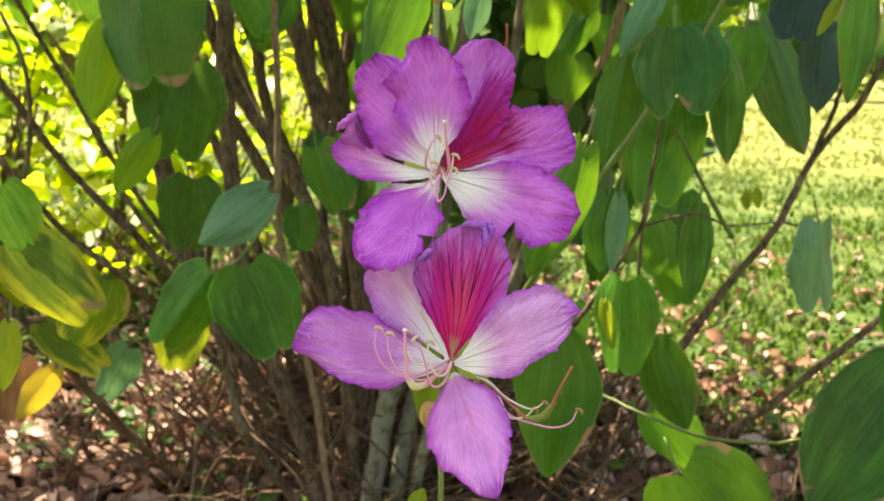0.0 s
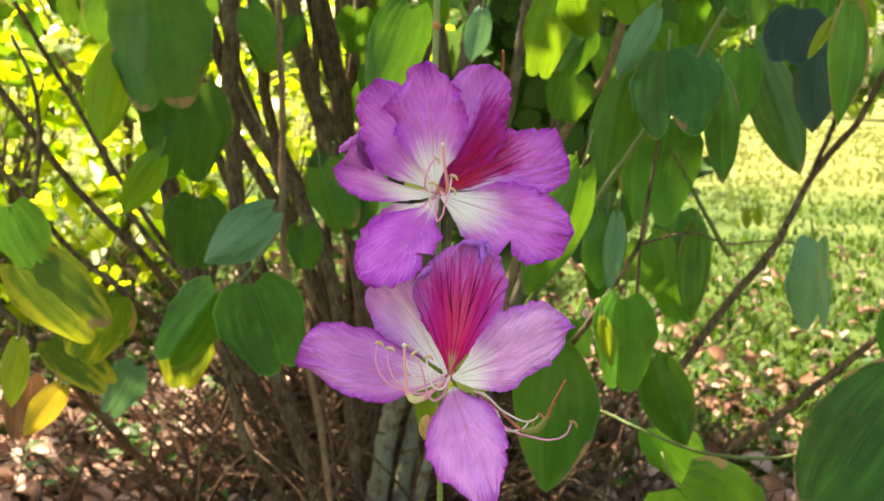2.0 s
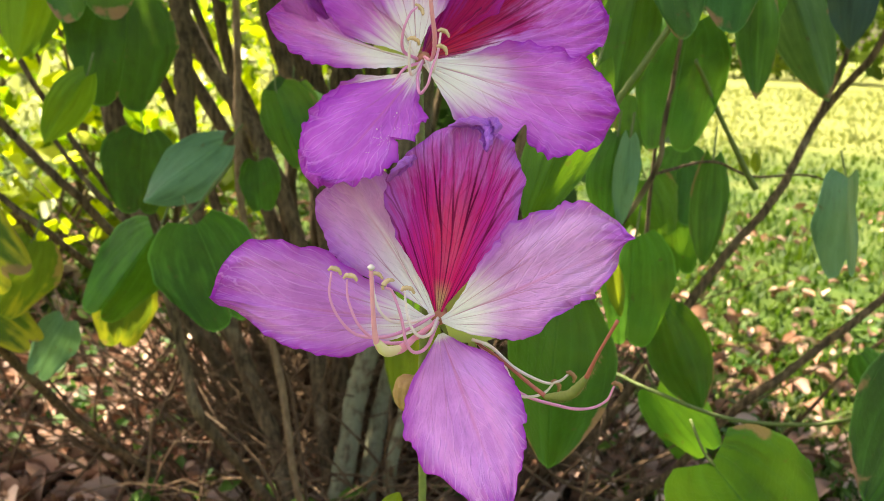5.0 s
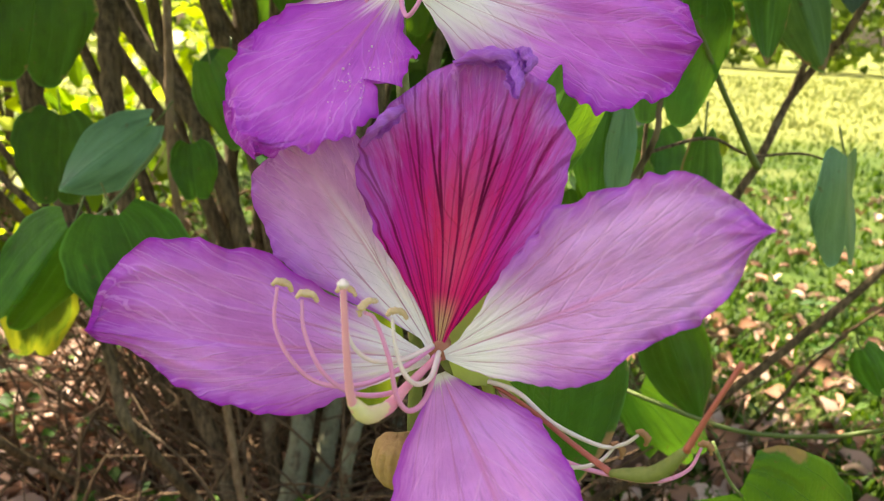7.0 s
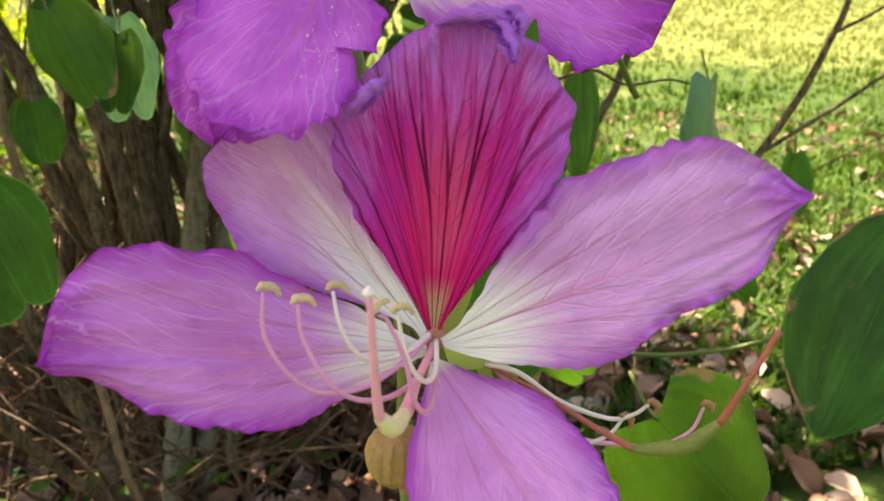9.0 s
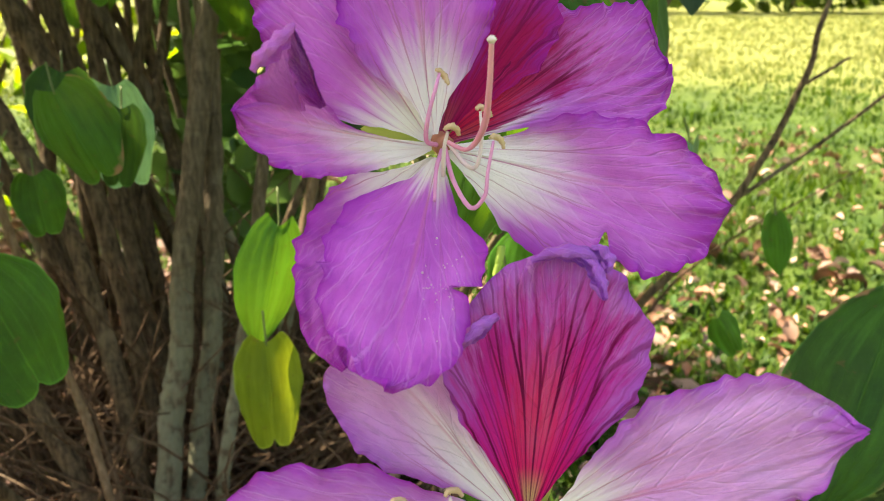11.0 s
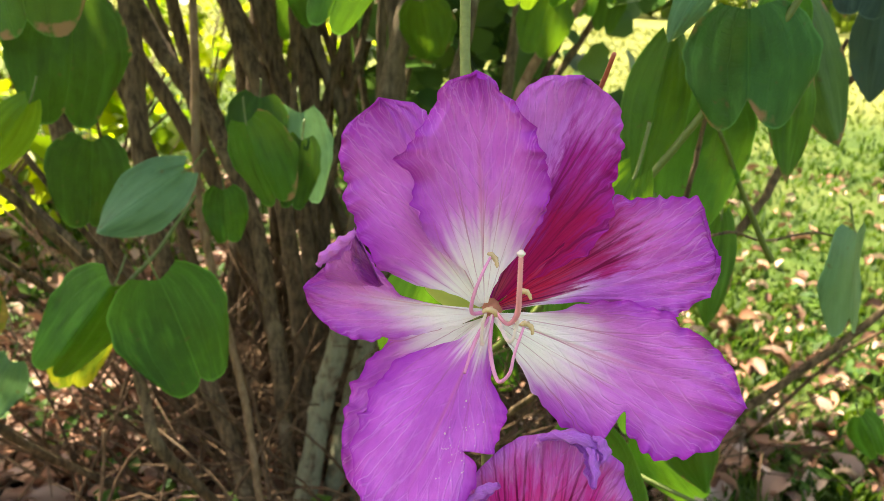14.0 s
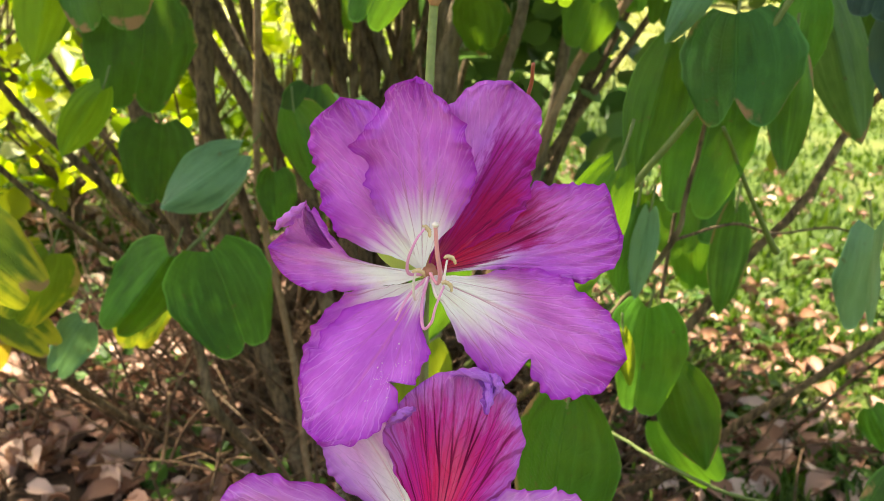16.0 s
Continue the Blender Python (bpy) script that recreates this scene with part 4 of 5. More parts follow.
def build_crown():
    """An unseen leafy top added over the flowers for the shade they hang in."""
    rng = np.random.default_rng(21)
    n = 5100
    a, r = rng.uniform(0, 2 * math.pi, n), 1.95 * np.sqrt(rng.uniform(0, 1, n))
    c = np.stack([-0.10 + r * np.cos(a), 2.05 + r * np.sin(a), 1.55 + rng.uniform(0, 0.9, n)], 1)
    gap = np.sin(c[:, 0] * 7.1 + 2.0 * np.sin(c[:, 1] * 3.7)) * np.sin(c[:, 1] * 6.3 + 1.1)
    left_back = (c[:, 0] < -0.85) & (c[:, 1] > 2.0)
    right_back = (c[:, 0] > -0.45) & (c[:, 1] > 2.35)
    c = c[~(left_back & (gap > -0.05) | right_back & (gap > -0.35) | (left_back | right_back) & (rng.uniform(0, 1, n) < 0.3))]
    c = c[~((c[:, 0] > -0.45) & (c[:, 1] > 2.65) & (rng.uniform(0, 1, len(c)) < 0.62))]
    c = c[c[:, 1] > 0.85]
    n = len(c)
    weave = np.sin(c[:, 0] * 9.3 + 1.7 * np.sin(c[:, 1] * 5.1)) * np.sin(c[:, 1] * 8.6 + 0.4)
    c = c[~((c[:, 0] < -0.62) & (c[:, 1] > 1.75) & (weave > 0.45))]
    # unseen clusters added to keep sun off the flowers, some leaves and soil
    more = np.array([-0.44, 0.95, 1.95]) + rng.normal(size=(800, 3)) * np.array([0.19, 0.19, 0.2])
    shade = np.array([-0.12, 1.19, 1.88]) + rng.normal(size=(110, 3)) * np.array([0.06, 0.06, 0.12])
    over = np.array([-0.80, 1.58, 1.9]) + rng.normal(size=(170, 3)) * np.array([0.11, 0.11, 0.15])
    corner = np.array([-1.50, 2.62, 2.0]) + rng.normal(size=(60, 3)) * np.array([0.13, 0.13, 0.15])
    west = np.stack([rng.uniform(-1.95, -1.05, 230), rng.uniform(2.5, 3.4, 230), rng.uniform(1.85, 2.25, 230)], 1)
    c = np.vstack([c, more, over, corner, west])
    c = open_gaps(c, GAPS + FLECKS)
    c = np.vstack([c, shade])
    n = len(c)
    nm = np.array([0, 0, 1]) + rng.normal(size=(n, 3)) * 0.5
    ob = scatter("unseen_crown", c, rng.uniform(0.07, 0.12, n), nm, CROWN, "", "", 22, aspect=0.9)
    under(ob, shrub)


build_crown()


def build_inner_leaves():
    """Shaded leaves deep among the stems."""
    rng = np.random.default_rng(25)
    n = 420
    c = np.stack([rng.uniform(-0.05, 0.6, n), rng.uniform(1.8, 2.6, n), 0.45 + 1.05 * rng.uniform(0, 1, n) ** 0.6], 1)
    m = 420
    low = np.stack([rng.uniform(-0.08, 0.22, 200), rng.uniform(2.0, 2.5, 200), rng.uniform(0.30, 0.90, 200)], 1)
    c = np.vstack([c, low, np.stack([0.03 + 0.36 * rng.uniform(0, 1, m), rng.uniform(2.0, 2.6, m), rng.uniform(0.80, 1.35, m)], 1)])
    n = len(c)
    nm = np.array([0, -0.5, 0.5]) + rng.normal(size=(n, 3)) * 0.5
    under(scatter("inner_foliage", c, rng.uniform(0.05, 0.10, n), nm, CROWN, "", "", 26, shape=(3, 5), aspect=0.9), shrub)


build_inner_leaves()


def build_litter():
    rng = np.random.default_rng(31)
    n = 10000
    a, r = rng.uniform(0, 2 * math.pi, n), np.abs(rng.normal(0, 1.25, n)) + 0.05
    x, y = -0.15 + r * np.cos(a), 1.9 + r * np.sin(a) * 0.9
    far = rng.uniform(0, 1, n) < 0.24
    x, y = np.where(far, rng.uniform(-2.0, 4.0, n), x), np.where(far, rng.uniform(1.2, 4.8, n), y)
    keep = (x < 0.35) | (rng.uniform(0, 1, n) < np.where(y < 2.6, 0.9, 0.5))
    x, y = x[keep], y[keep]
    n = len(x)
    z = ground_height(x, y) + 0.012 + rng.uniform(0, 0.03, n)
    nm = np.array([0, 0, 1]) + rng.normal(size=(n, 3)) * 0.45
    scatter("leaf_litter", np.stack([x, y, z], 1), 0.022 + 0.070 * rng.uniform(0, 1, n) ** 1.8, nm, LITTER, "dry brown fallen leaves strewn on the soil", "leaf litter", 32, shape=(3, 3), curl=0.9, aspect=0.6)


build_litter()


def build_grass():
    rng = np.random.default_rng(41)
    verts, faces = [], []
    n = 130000
    y = 1.25 + 22.0 * rng.uniform(0, 1, n) ** 3.0
    x = rng.uniform(-0.95, 1.35, n) * (y + 0.4)
    d = np.hypot(x + 0.42, y - 1.7)
    thin = np.clip(0.72 + 0.5 * np.sin(x * 2.3 + 2 * np.sin(y * 1.7)) * np.cos(y * 2.1 + 0.6 * x), 0.12, 1)
    keep = rng.uniform(0, 1, n) < np.clip((d - 0.72) / 0.45, 0.0, 1) * thin
    x, y = x[keep], y[keep]
    clump = np.sin(x * 5.1 + 1.3 * np.sin(y * 3.3)) * np.cos(y * 4.7 + x)
    h = rng.uniform(0.02, 0.06, len(x)) * (1 + 0.5 * clump) * (1 + 0.05 * y)
    a = rng.uniform(0, 2 * math.pi, len(x))
    lean = rng.uniform(0.2, 1.1, len(x))
    w = rng.uniform(0.003, 0.006, len(x)) * (1 + 0.22 * y)
    z = ground_height(x, y)
    sx, sy = np.cos(a), np.sin(a)
    v = np.empty((len(x), 5, 3))
    for k, (hh, ww, sg) in enumerate(((0, 1, -1), (0, 1, 1), (0.55, 0.8, -1), (0.55, 0.8, 1), (1, 0, 0))):
        v[:, k, 0] = x + sg * ww * w * sx - sy * lean * h * hh ** 2
        v[:, k, 1] = y + sg * ww * w * sy + sx * lean * h * hh ** 2
        v[:, k, 2] = z + h * hh * (1 - 0.25 * lean * hh)
    k = np.arange(len(x)) * 5
    faces = np.stack([k, k + 1, k + 3, k + 2], 1).tolist() + np.stack([k + 2, k + 3, k + 4], 1).tolist()
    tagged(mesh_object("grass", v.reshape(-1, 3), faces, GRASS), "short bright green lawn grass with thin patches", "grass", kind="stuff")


build_grass()


def build_weeds():
    rng = np.random.default_rng(51)
    cs = []
    for k in range(75):
        x, y = rng.uniform(-1.5, 1.5), rng.uniform(1.3, 2.6)
        if abs(x) < 0.25 and y > 1.6:
            continue
        m = rng.integers(5, 14)
        cs.append(np.stack([x + rng.normal(0, 0.03, m), y + rng.normal(0, 0.03, m), ground_height(x, y) + rng.uniform(0.02, 0.12, m)], 1))
    c = np.vstack(cs)
    nm = np.array([0, -0.2, 1]) + rng.normal(size=(len(c), 3)) * 0.4
    scatter("seedlings", c, rng.uniform(0.018, 0.05, len(c)), nm, WEED, "small green seedlings among the fallen leaves", "seedlings", 52, aspect=0.6)


build_weeds()


def build_tangle():
    rng = np.random.default_rng(61)
    verts, faces = [], []
    for k in range(900):
        x, y = rng.normal(-0.10, 0.30), rng.normal(1.68, 0.2)
        p = np.array([x, y, rng.uniform(0.0, 0.18)])
        ang, up = rng.uniform(0, 2 * math.pi), rng.uniform(-0.1, 1.6)
        d = np.array([math.cos(ang), math.sin(ang) * 0.7, up])
        ln = rng.uniform(0.12, 0.4)
        pts = [p, p + d * ln * 0.5 + rng.normal(0, 0.035, 3), p + d * ln + rng.normal(0, 0.05, 3) - np.array([0, 0, 0.2 * ln])]
        v, f = tube_data(smooth_path(pts, 8), (rng.uniform(0.0015, 0.0045), 0.001), 5)
        faces += [tuple(i + len(verts) for i in q) for q in f]
        verts += v
    under(tagged(mesh_object("twig_tangle", verts, faces, TWIGS), kind="stuff"), shrub)


build_tangle()


# ---- distance ----
def tree(x, y, height, spread, leaves, seed, lowest=0.5, size=(0.12, 0.3)):
    rng = np.random.default_rng(seed)
    ob = thing("tree", (x, y, 0), "sunlit broadleaf tree with yellow-green foliage beyond the lawn", "tree", "trees beyond the lawn")
    path = smooth_path([(x, y, -0.05), (x + 0.1, y, height * 0.3), (x - 0.1, y + 0.1, height * 0.6)], 12)
    v, f = tube_data(path, (0.045 * height, 0.02 * height), 10, 0.05, seed)
    under(mesh_object("trunk", v, f, BARK), ob)
    for k in range(5):
        a = k * 1.26 + rng.uniform(0, 0.6)
        s = path[5 + k]
        e = s + np.array([math.cos(a) * spread * 0.6, math.sin(a) * spread * 0.6, height * 0.22])
        v, f = tube_data(smooth_path([s, (s + e) / 2 + np.array([0, 0, 0.1 * height]), e], 8), (0.014 * height, 0.005 * height), 6)
        under(mesh_object("limb", v, f, BARK), ob)
    m = 34
    cc = np.stack([x + rng.normal(0, spread * 0.5, m), y + rng.normal(0, spread * 0.5, m), height * rng.uniform(lowest, 1.0, m)], 1)
    pick = rng.integers(0, m, leaves)
    c = cc[pick] + rng.normal(size=(leaves, 3)) * spread * 0.17
    c[:, 2] = np.maximum(c[:, 2], 0.15)
    nm = np.array([0, 0, 0.6]) + rng.normal(size=(leaves, 3)) * 0.7
    crown = scatter("crown", c, rng.uniform(size[0], size[1], leaves), nm, FAR_LEAVES, "", "", seed + 1, aspect=0.6)
    del crown["kind"]
    under(crown, ob)


for spec in ((-9.0, 18.0, 6.0, 3.2, 2600, 71), (-2.5, 26.0, 7.5, 4.0, 2600, 73), (5.0, 36.0, 8.0, 4.5, 2600, 75), (13.0, 40.0, 9.0, 5.0, 2600, 77), (22.0, 38.0, 8.0, 4.5, 2600, 79), (30.0, 34.0, 9.0, 4.5, 2600, 81), (-17.0, 24.0, 8.0, 4.5, 2600, 83)):
    tree(*spec, lowest=0.12)


def sunny_shrub(x, y, height, spread, leaves, seed):
    rng = np.random.default_rng(seed)
    leaves = int(leaves * 0.72)
    ob = thing("sunlit_shrub", (x, y, 0), "loose sunlit shrub with lime-green leaves on the lawn", "shrub", "shrubs on the lawn")
    for k in range(11):
        a = rng.uniform(0, 2 * math.pi)
        e = np.array([x + math.cos(a) * spread * 0.7, y + math.sin(a) * spread * 0.7, height * rng.uniform(0.6, 0.95)])
        v, f = tube_data(smooth_path([(x, y, -0.02), (x + math.cos(a) * spread * 0.2, y + math.sin(a) * spread * 0.2, height * 0.4), e], 8), (0.012, 0.004), 6)
        under(mesh_object("branch", v, f, BARK), ob)
    c = np.stack([x + rng.normal(0, spread * 0.5, leaves), y + rng.normal(0, spread * 0.5, leaves), height * (0.12 + 0.88 * rng.uniform(0, 1, leaves) ** 0.6)], 1)
    nm = np.array([0, 0, 0.6]) + rng.normal(size=(leaves, 3)) * 0.7
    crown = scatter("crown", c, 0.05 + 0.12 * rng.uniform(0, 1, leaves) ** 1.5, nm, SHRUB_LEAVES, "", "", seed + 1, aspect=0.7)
    del crown["kind"]
    under(crown, ob)


def build_far_thicket():
    rng = np.random.default_rng(87)
    n = 9000
    a = rng.uniform(-0.9, 0.95, n)
    r = 33 + rng.uniform(0, 6, n) + 2.5 * np.sin(a * 9)
    z = rng.uniform(0, 1, n) ** 0.8 * (4.2 + 1.5 * np.sin(a * 14))
    c = np.stack([r * np.sin(a), r * np.cos(a), z + 0.15], 1)
    nm = np.array([0, -0.3, 0.6]) + rng.normal(size=(n, 3)) * 0.7
    scatter("far_woods", c, rng.uniform(0.3, 0.75, n), nm, FAR_LEAVES, "distant sunlit green thicket along the lawn's edge", "woods", 88, aspect=0.7)


build_far_thicket()
sunny_shrub(-2.3, 4.4, 1.5, 0.9, 620, 91)
sunny_shrub(-1.0, 5.2, 1.3, 0.8, 480, 93)
sunny_shrub(-3.6, 6.0, 1.7, 1.1, 620, 95)
sunny_shrub(0.3, 6.5, 1.5, 0.9, 520, 97)
sunny_shrub(-1.6, 4.0, 1.9, 0.8, 620, 99)
sunny_shrub(-1.85, 3.25, 1.15, 0.55, 300, 103)
for x, y, h, w, k in ((-1.3, 2.9, 0.55, 0.36, 110), (-1.75, 2.65, 0.5, 0.36, 113), (-1.02, 3.35, 0.7, 0.4, 116), (-2.25, 3.0, 0.8, 0.5, 119)):
    sunny_shrub(x, y, h, w, 170, k)
sunny_shrub(-0.5, 4.4, 1.7, 0.6, 420, 101)


# ---- flowers ----
U_AT = np.array((0.0, 0.06, 0.14, 0.24, 0.36, 0.5, 0.64, 0.76, 0.86, 0.93, 0.97, 1.0))


def petal(flower, base, tip, side, left, right, material, bow=0.0, cup=0.05, ruffle=1.0, seed=0, wings=(0.0, 0.0), bites=()):
    """A petal from its claw to its tip; left and right: its half widths in mm along it; bow, cup, ruffle: mm, share and mm of relief."""
    nu, nv = 150, 81
    rng = np.random.default_rng(seed)
    b, t, s = np.array(base), np.array(tip), np.array(side)
    along = t - b
    nrm = np.cross(s, along)
    nrm /= np.linalg.norm(nrm)
    if nrm[1] > 0:
        nrm = -nrm
    q = np.linspace(0, 1, nu)
    u = 0.35 * q + 0.65 * (1 - (1 - q) ** 2)
    wide = []
    for w in (left, right):
        full = np.array((1.0, *w, 0.0)) / 1000
        fine_u = np.linspace(0, 1, 400)
        fine_w = np.interp(fine_u, U_AT, full)
        k = np.hanning(13)
        sm = np.convolve(np.pad(fine_w, 6, mode="reflect", reflect_type="odd"), k / k.sum(), "valid")
        wide.append(np.maximum(np.interp(u, fine_u, sm), 0.0))
    v = np.linspace(-1, 1, nv)
    width = np.where(v[None, :] < 0, wide[0][:, None], wide[1][:, None])
    av = np.abs(v)[None, :]
    uu = u[:, None] + 0 * v[None, :]
    ph = rng.uniform(0, 6.28, 6)
    sgn = np.sign(v)[None, :]
    def rough_edge(low, high, count):
        total = 0 * uu
        for hand in (-1, 1):
            here = np.where(sgn == hand, 1.0, 0.0)
            for f in rng.uniform(low, high, count):
                total = total + here * np.sin(uu * f + rng.uniform(0, 6.28)) * rng.uniform(0.4, 1.2) * (low / f) ** 0.35
        return total / math.sqrt(count)

    wav = 4.2 * rough_edge(9, 48, 9)
    scallop = rough_edge(10, 34, 6)
    nibble = 1.5 * (0.55 - np.abs(scallop)) + 0.6 * rough_edge(9, 30, 5) + 0.34 * rough_edge(60, 140, 6)
    xmm = width * v[None, :] * 1000
    tipwav = np.sin(xmm * 0.42 + ph[3]) + 0.7 * np.sin(xmm * 0.95 + ph[4]) + 0.5 * np.sin(xmm * 1.9 + ph[2])
    rim = av ** 4
    top = np.clip((uu - 0.8) / 0.2, 0, 1) ** 2
    most = width.max()
    lift = bow * 4 * uu * (1 - uu) / 1000 + cup * (width * av) ** 2 / most + np.where(v[None, :] < 0, wings[0], wings[1]) * (width * av) ** 3 / most ** 2
    lift = lift + ruffle / 1000 * (rim * wav * 0.75 * np.clip(uu * 2.2 - 0.25, 0, 1) * np.clip((1 - uu) * 14, 0, 1) + top * tipwav * 0.6)
    pleat = sum(np.sin(v[None, :] * f + q * np.sin(uu * g_ + p)) for f, q, g_, p in zip(rng.uniform(7, 20, 4), rng.uniform(0.5, 2, 4), rng.uniform(2, 6, 4), rng.uniform(0, 6.28, 4)))
    lift = lift + ruffle * 0.00022 * pleat * np.clip(uu * 1.6 - 0.5, 0, 1) * np.clip((1 - uu) * 10, 0.3, 1)
    crimp = rough_edge(38, 120, 9)
    lift = lift + ruffle * 0.0016 * av ** 8 * crimp * np.clip(uu * 2 - 0.4, 0, 1)
    lift = lift + 0.00013 * np.sin(v[None, :] * 15 + 2 * np.sin(uu * 4 + ph[0])) * np.sin(uu * 3.1) + 0.00008 * np.sin(v[None, :] * 31 + 3 * np.sin(uu * 6 + ph[1])) * np.clip(uu * 2, 0, 1)
    for k in range(5):
        fu, fv = rng.uniform(3, 11), rng.uniform(1.5, 6)
        lift = lift + 0.00042 * np.sin(uu * fu + v[None, :] * fv * rng.choice((-1, 1)) + rng.uniform(0, 6.28)) * np.clip(uu * 1.8, 0, 1)
    lift = lift - 0.0007 * np.exp(-((v[None, :] / 0.08) ** 2)) * (1 - uu) * np.clip(uu * 6, 0, 1)
    lift = lift + 0.00005 * np.sin(v[None, :] * 26 + 3 * np.sin(uu * 5 + ph[5])) * np.clip(uu * 2, 0, 1)
    grow = 1 + ruffle * 0.060 * rim * nibble
    across, on = v[None, :] + 0 * uu, uu.copy()
    for hand, u0, du, depth in bites:
        across = across * (1 - depth * np.where(sgn == hand, 1.0, 0.0) * av ** 2 * np.exp(-(((uu - u0) / du) ** 2)))
    jag = sum(np.sin(v[None, :] * f + rng.uniform(0, 6.28)) * rng.uniform(0.5, 1.0) for f in rng.uniform(5, 34, 7)) / 2.6
    on = on + ruffle * 0.010 * jag * top
    full_length = np.linalg.norm(along)
    way = on * full_length
    aside = width * across
    fan = np.stack([np.arctan2(aside, way + 0.045 * full_length), np.hypot(aside, way) / full_length], -1).reshape(-1, 2)
    pts = b + along * on[..., None] + s * (width * across * grow)[..., None] + nrm * lift[..., None]
    uvs = np.stack([uu, (v[None, :] + 1) / 2 + 0 * uu], -1).reshape(-1, 2)
    return under(mesh_object("petal", pts.reshape(-1, 3), grid_faces(nu, nv), material, uvs=uvs, fan=fan), flower)


def rolled_margin(flower, points, radii, seed=0, material=None):
    """A stretch of petal edge that has rolled up on itself."""
    rng = np.random.default_rng(seed)
    path = smooth_path(points, 40)
    nv = 34
    tang = np.gradient(path, axis=0)
    tang /= np.linalg.norm(tang, axis=1)[:, None]
    rad = np.interp(np.linspace(0, 1, 40), np.linspace(0, 1, len(radii)), radii) / 1000
    k = np.hanning(11)
    rad = np.convolve(np.pad(rad, 5, mode="edge"), k / k.sum(), "valid")
    turn = np.linspace(0, 1, nv)
    ph = rng.uniform(0, 6.28, 3)
    pts, uvs = [], []
    for i in range(40):
        e1 = np.cross(tang[i], (0.1, -1.0, 0.15))
        e1 /= np.linalg.norm(e1)
        e2 = np.cross(e1, tang[i])
        th = 0.6 + turn * 1.75 * math.pi + 0.5 * math.sin(i * 0.23 + ph[0])
        rr = rad[i] * (0.55 + 0.45 * turn) * (1 + 0.14 * math.sin(i * 0.7 + ph[1]) + 0.10 * np.sin(turn * 9 + i * 0.4))
        pts.append(path[i] + rr[:, None] * (np.cos(th)[:, None] * e1 + np.sin(th)[:, None] * e2))
        uvs.append(np.stack([np.full(nv, 0.3 + 0.6 * i / 39), 0.25 + 0.5 * turn], -1))
    uvs = np.vstack(uvs)
    fan = np.stack([(uvs[:, 1] - 0.5) * 1.2, uvs[:, 0]], -1)
    return under(mesh_object("rolled_margin", np.vstack(pts), grid_faces(40, nv), material or PETAL_CURL, uvs=uvs, fan=fan), flower)


def stamen(flower, points, material, fertile, pollen=None):
    pollen = pollen or POLLEN
    ob = under(tube("filament", points, (0.00064, 0.00060, 0.00050, 0.00038), material, None, count=40, sides=10), flower)
    if fertile:
        p = np.array(points[-1])
        d = p - np.array(points[-2])
        d /= np.linalg.norm(d)
        o = np.cross(d, (0.2, -0.95, 0.25))
        o /= np.linalg.norm(o)
        path = smooth_path([p - o * 0.0012 + d * 0.0004, p + d * 0.0013, p + o * 0.0022 + d * 0.0009, p + o * 0.0034 - d * 0.0009], 16)
        v, f = tube_data(path, (0.0004, 0.0008, 0.0008, 0.0004), 8, 0.2, len(points))
        an = under(mesh_object("anther", v, f, pollen), ob)
        an.matrix_parent_inverse = Matrix.Identity(4)
    return ob


def pistil(flower, points, slim=False):
    ob = under(tube("pistil", points, (0.0006, 0.0006, 0.0009, 0.00075, 0.00065) if slim else (0.0008, 0.0010, 0.0015, 0.0014, 0.0010, 0.00075, 0.00062), PISTIL, None, count=44, sides=10), flower)
    p = np.array(points[-1])
    v, f = tube_data(smooth_path([p - (0, 0, 0.0006), p + (0, 0, 0.0003), p + (0, 0, 0.0012)], 8), (0.0006, 0.0013, 0.0005), 10)
    st = under(mesh_object("stigma", v, f, FILAMENT_WHITE, label="pale sticky stigma"), ob)
    st.matrix_parent_inverse = Matrix.Identity(4)
    if not slim:
        path = smooth_path(points[2:5], 16)
        v, f = tube_data(path, (0.0012, 0.0018, 0.0018, 0.0012), 10)
        ov = under(mesh_object("ovary", v, f, OVARY, label="yellow-green ovary"), ob)
        ov.matrix_parent_inverse = Matrix.Identity(4)
    return ob


def sepal(flower, base, tip, width, bow, material=None):
    b, t = np.array(base), np.array(tip)
    along = t - b
    s = np.cross(along, (0, 1, 0))
    s /= np.linalg.norm(s)
    u, v = np.meshgrid(np.linspace(0, 1, 20), np.linspace(-1, 1, 11), indexing="ij")
    w = width * np.sin(math.pi * (0.12 + 0.88 * u)) ** 0.8
    pts = b + along * u[..., None] + s * (w * v)[..., None] + np.array((0, 1, 0)) * (bow * np.sin(math.pi * u) - 0.25 * w * v ** 2)[..., None]
    uvs = np.stack([u, (v + 1) / 2], -1).reshape(-1, 2)
    return under(mesh_object("sepal", pts.reshape(-1, 3), grid_faces(20, 11), material or SEPAL, uvs=uvs), flower)


def calyx_stub(flower, points):
    return under(tube("calyx", points, (0.0012, 0.0016, 0.0011), SEPAL, None, "short yellow-green calyx", count=14, sides=10, rough=0.03), flower)


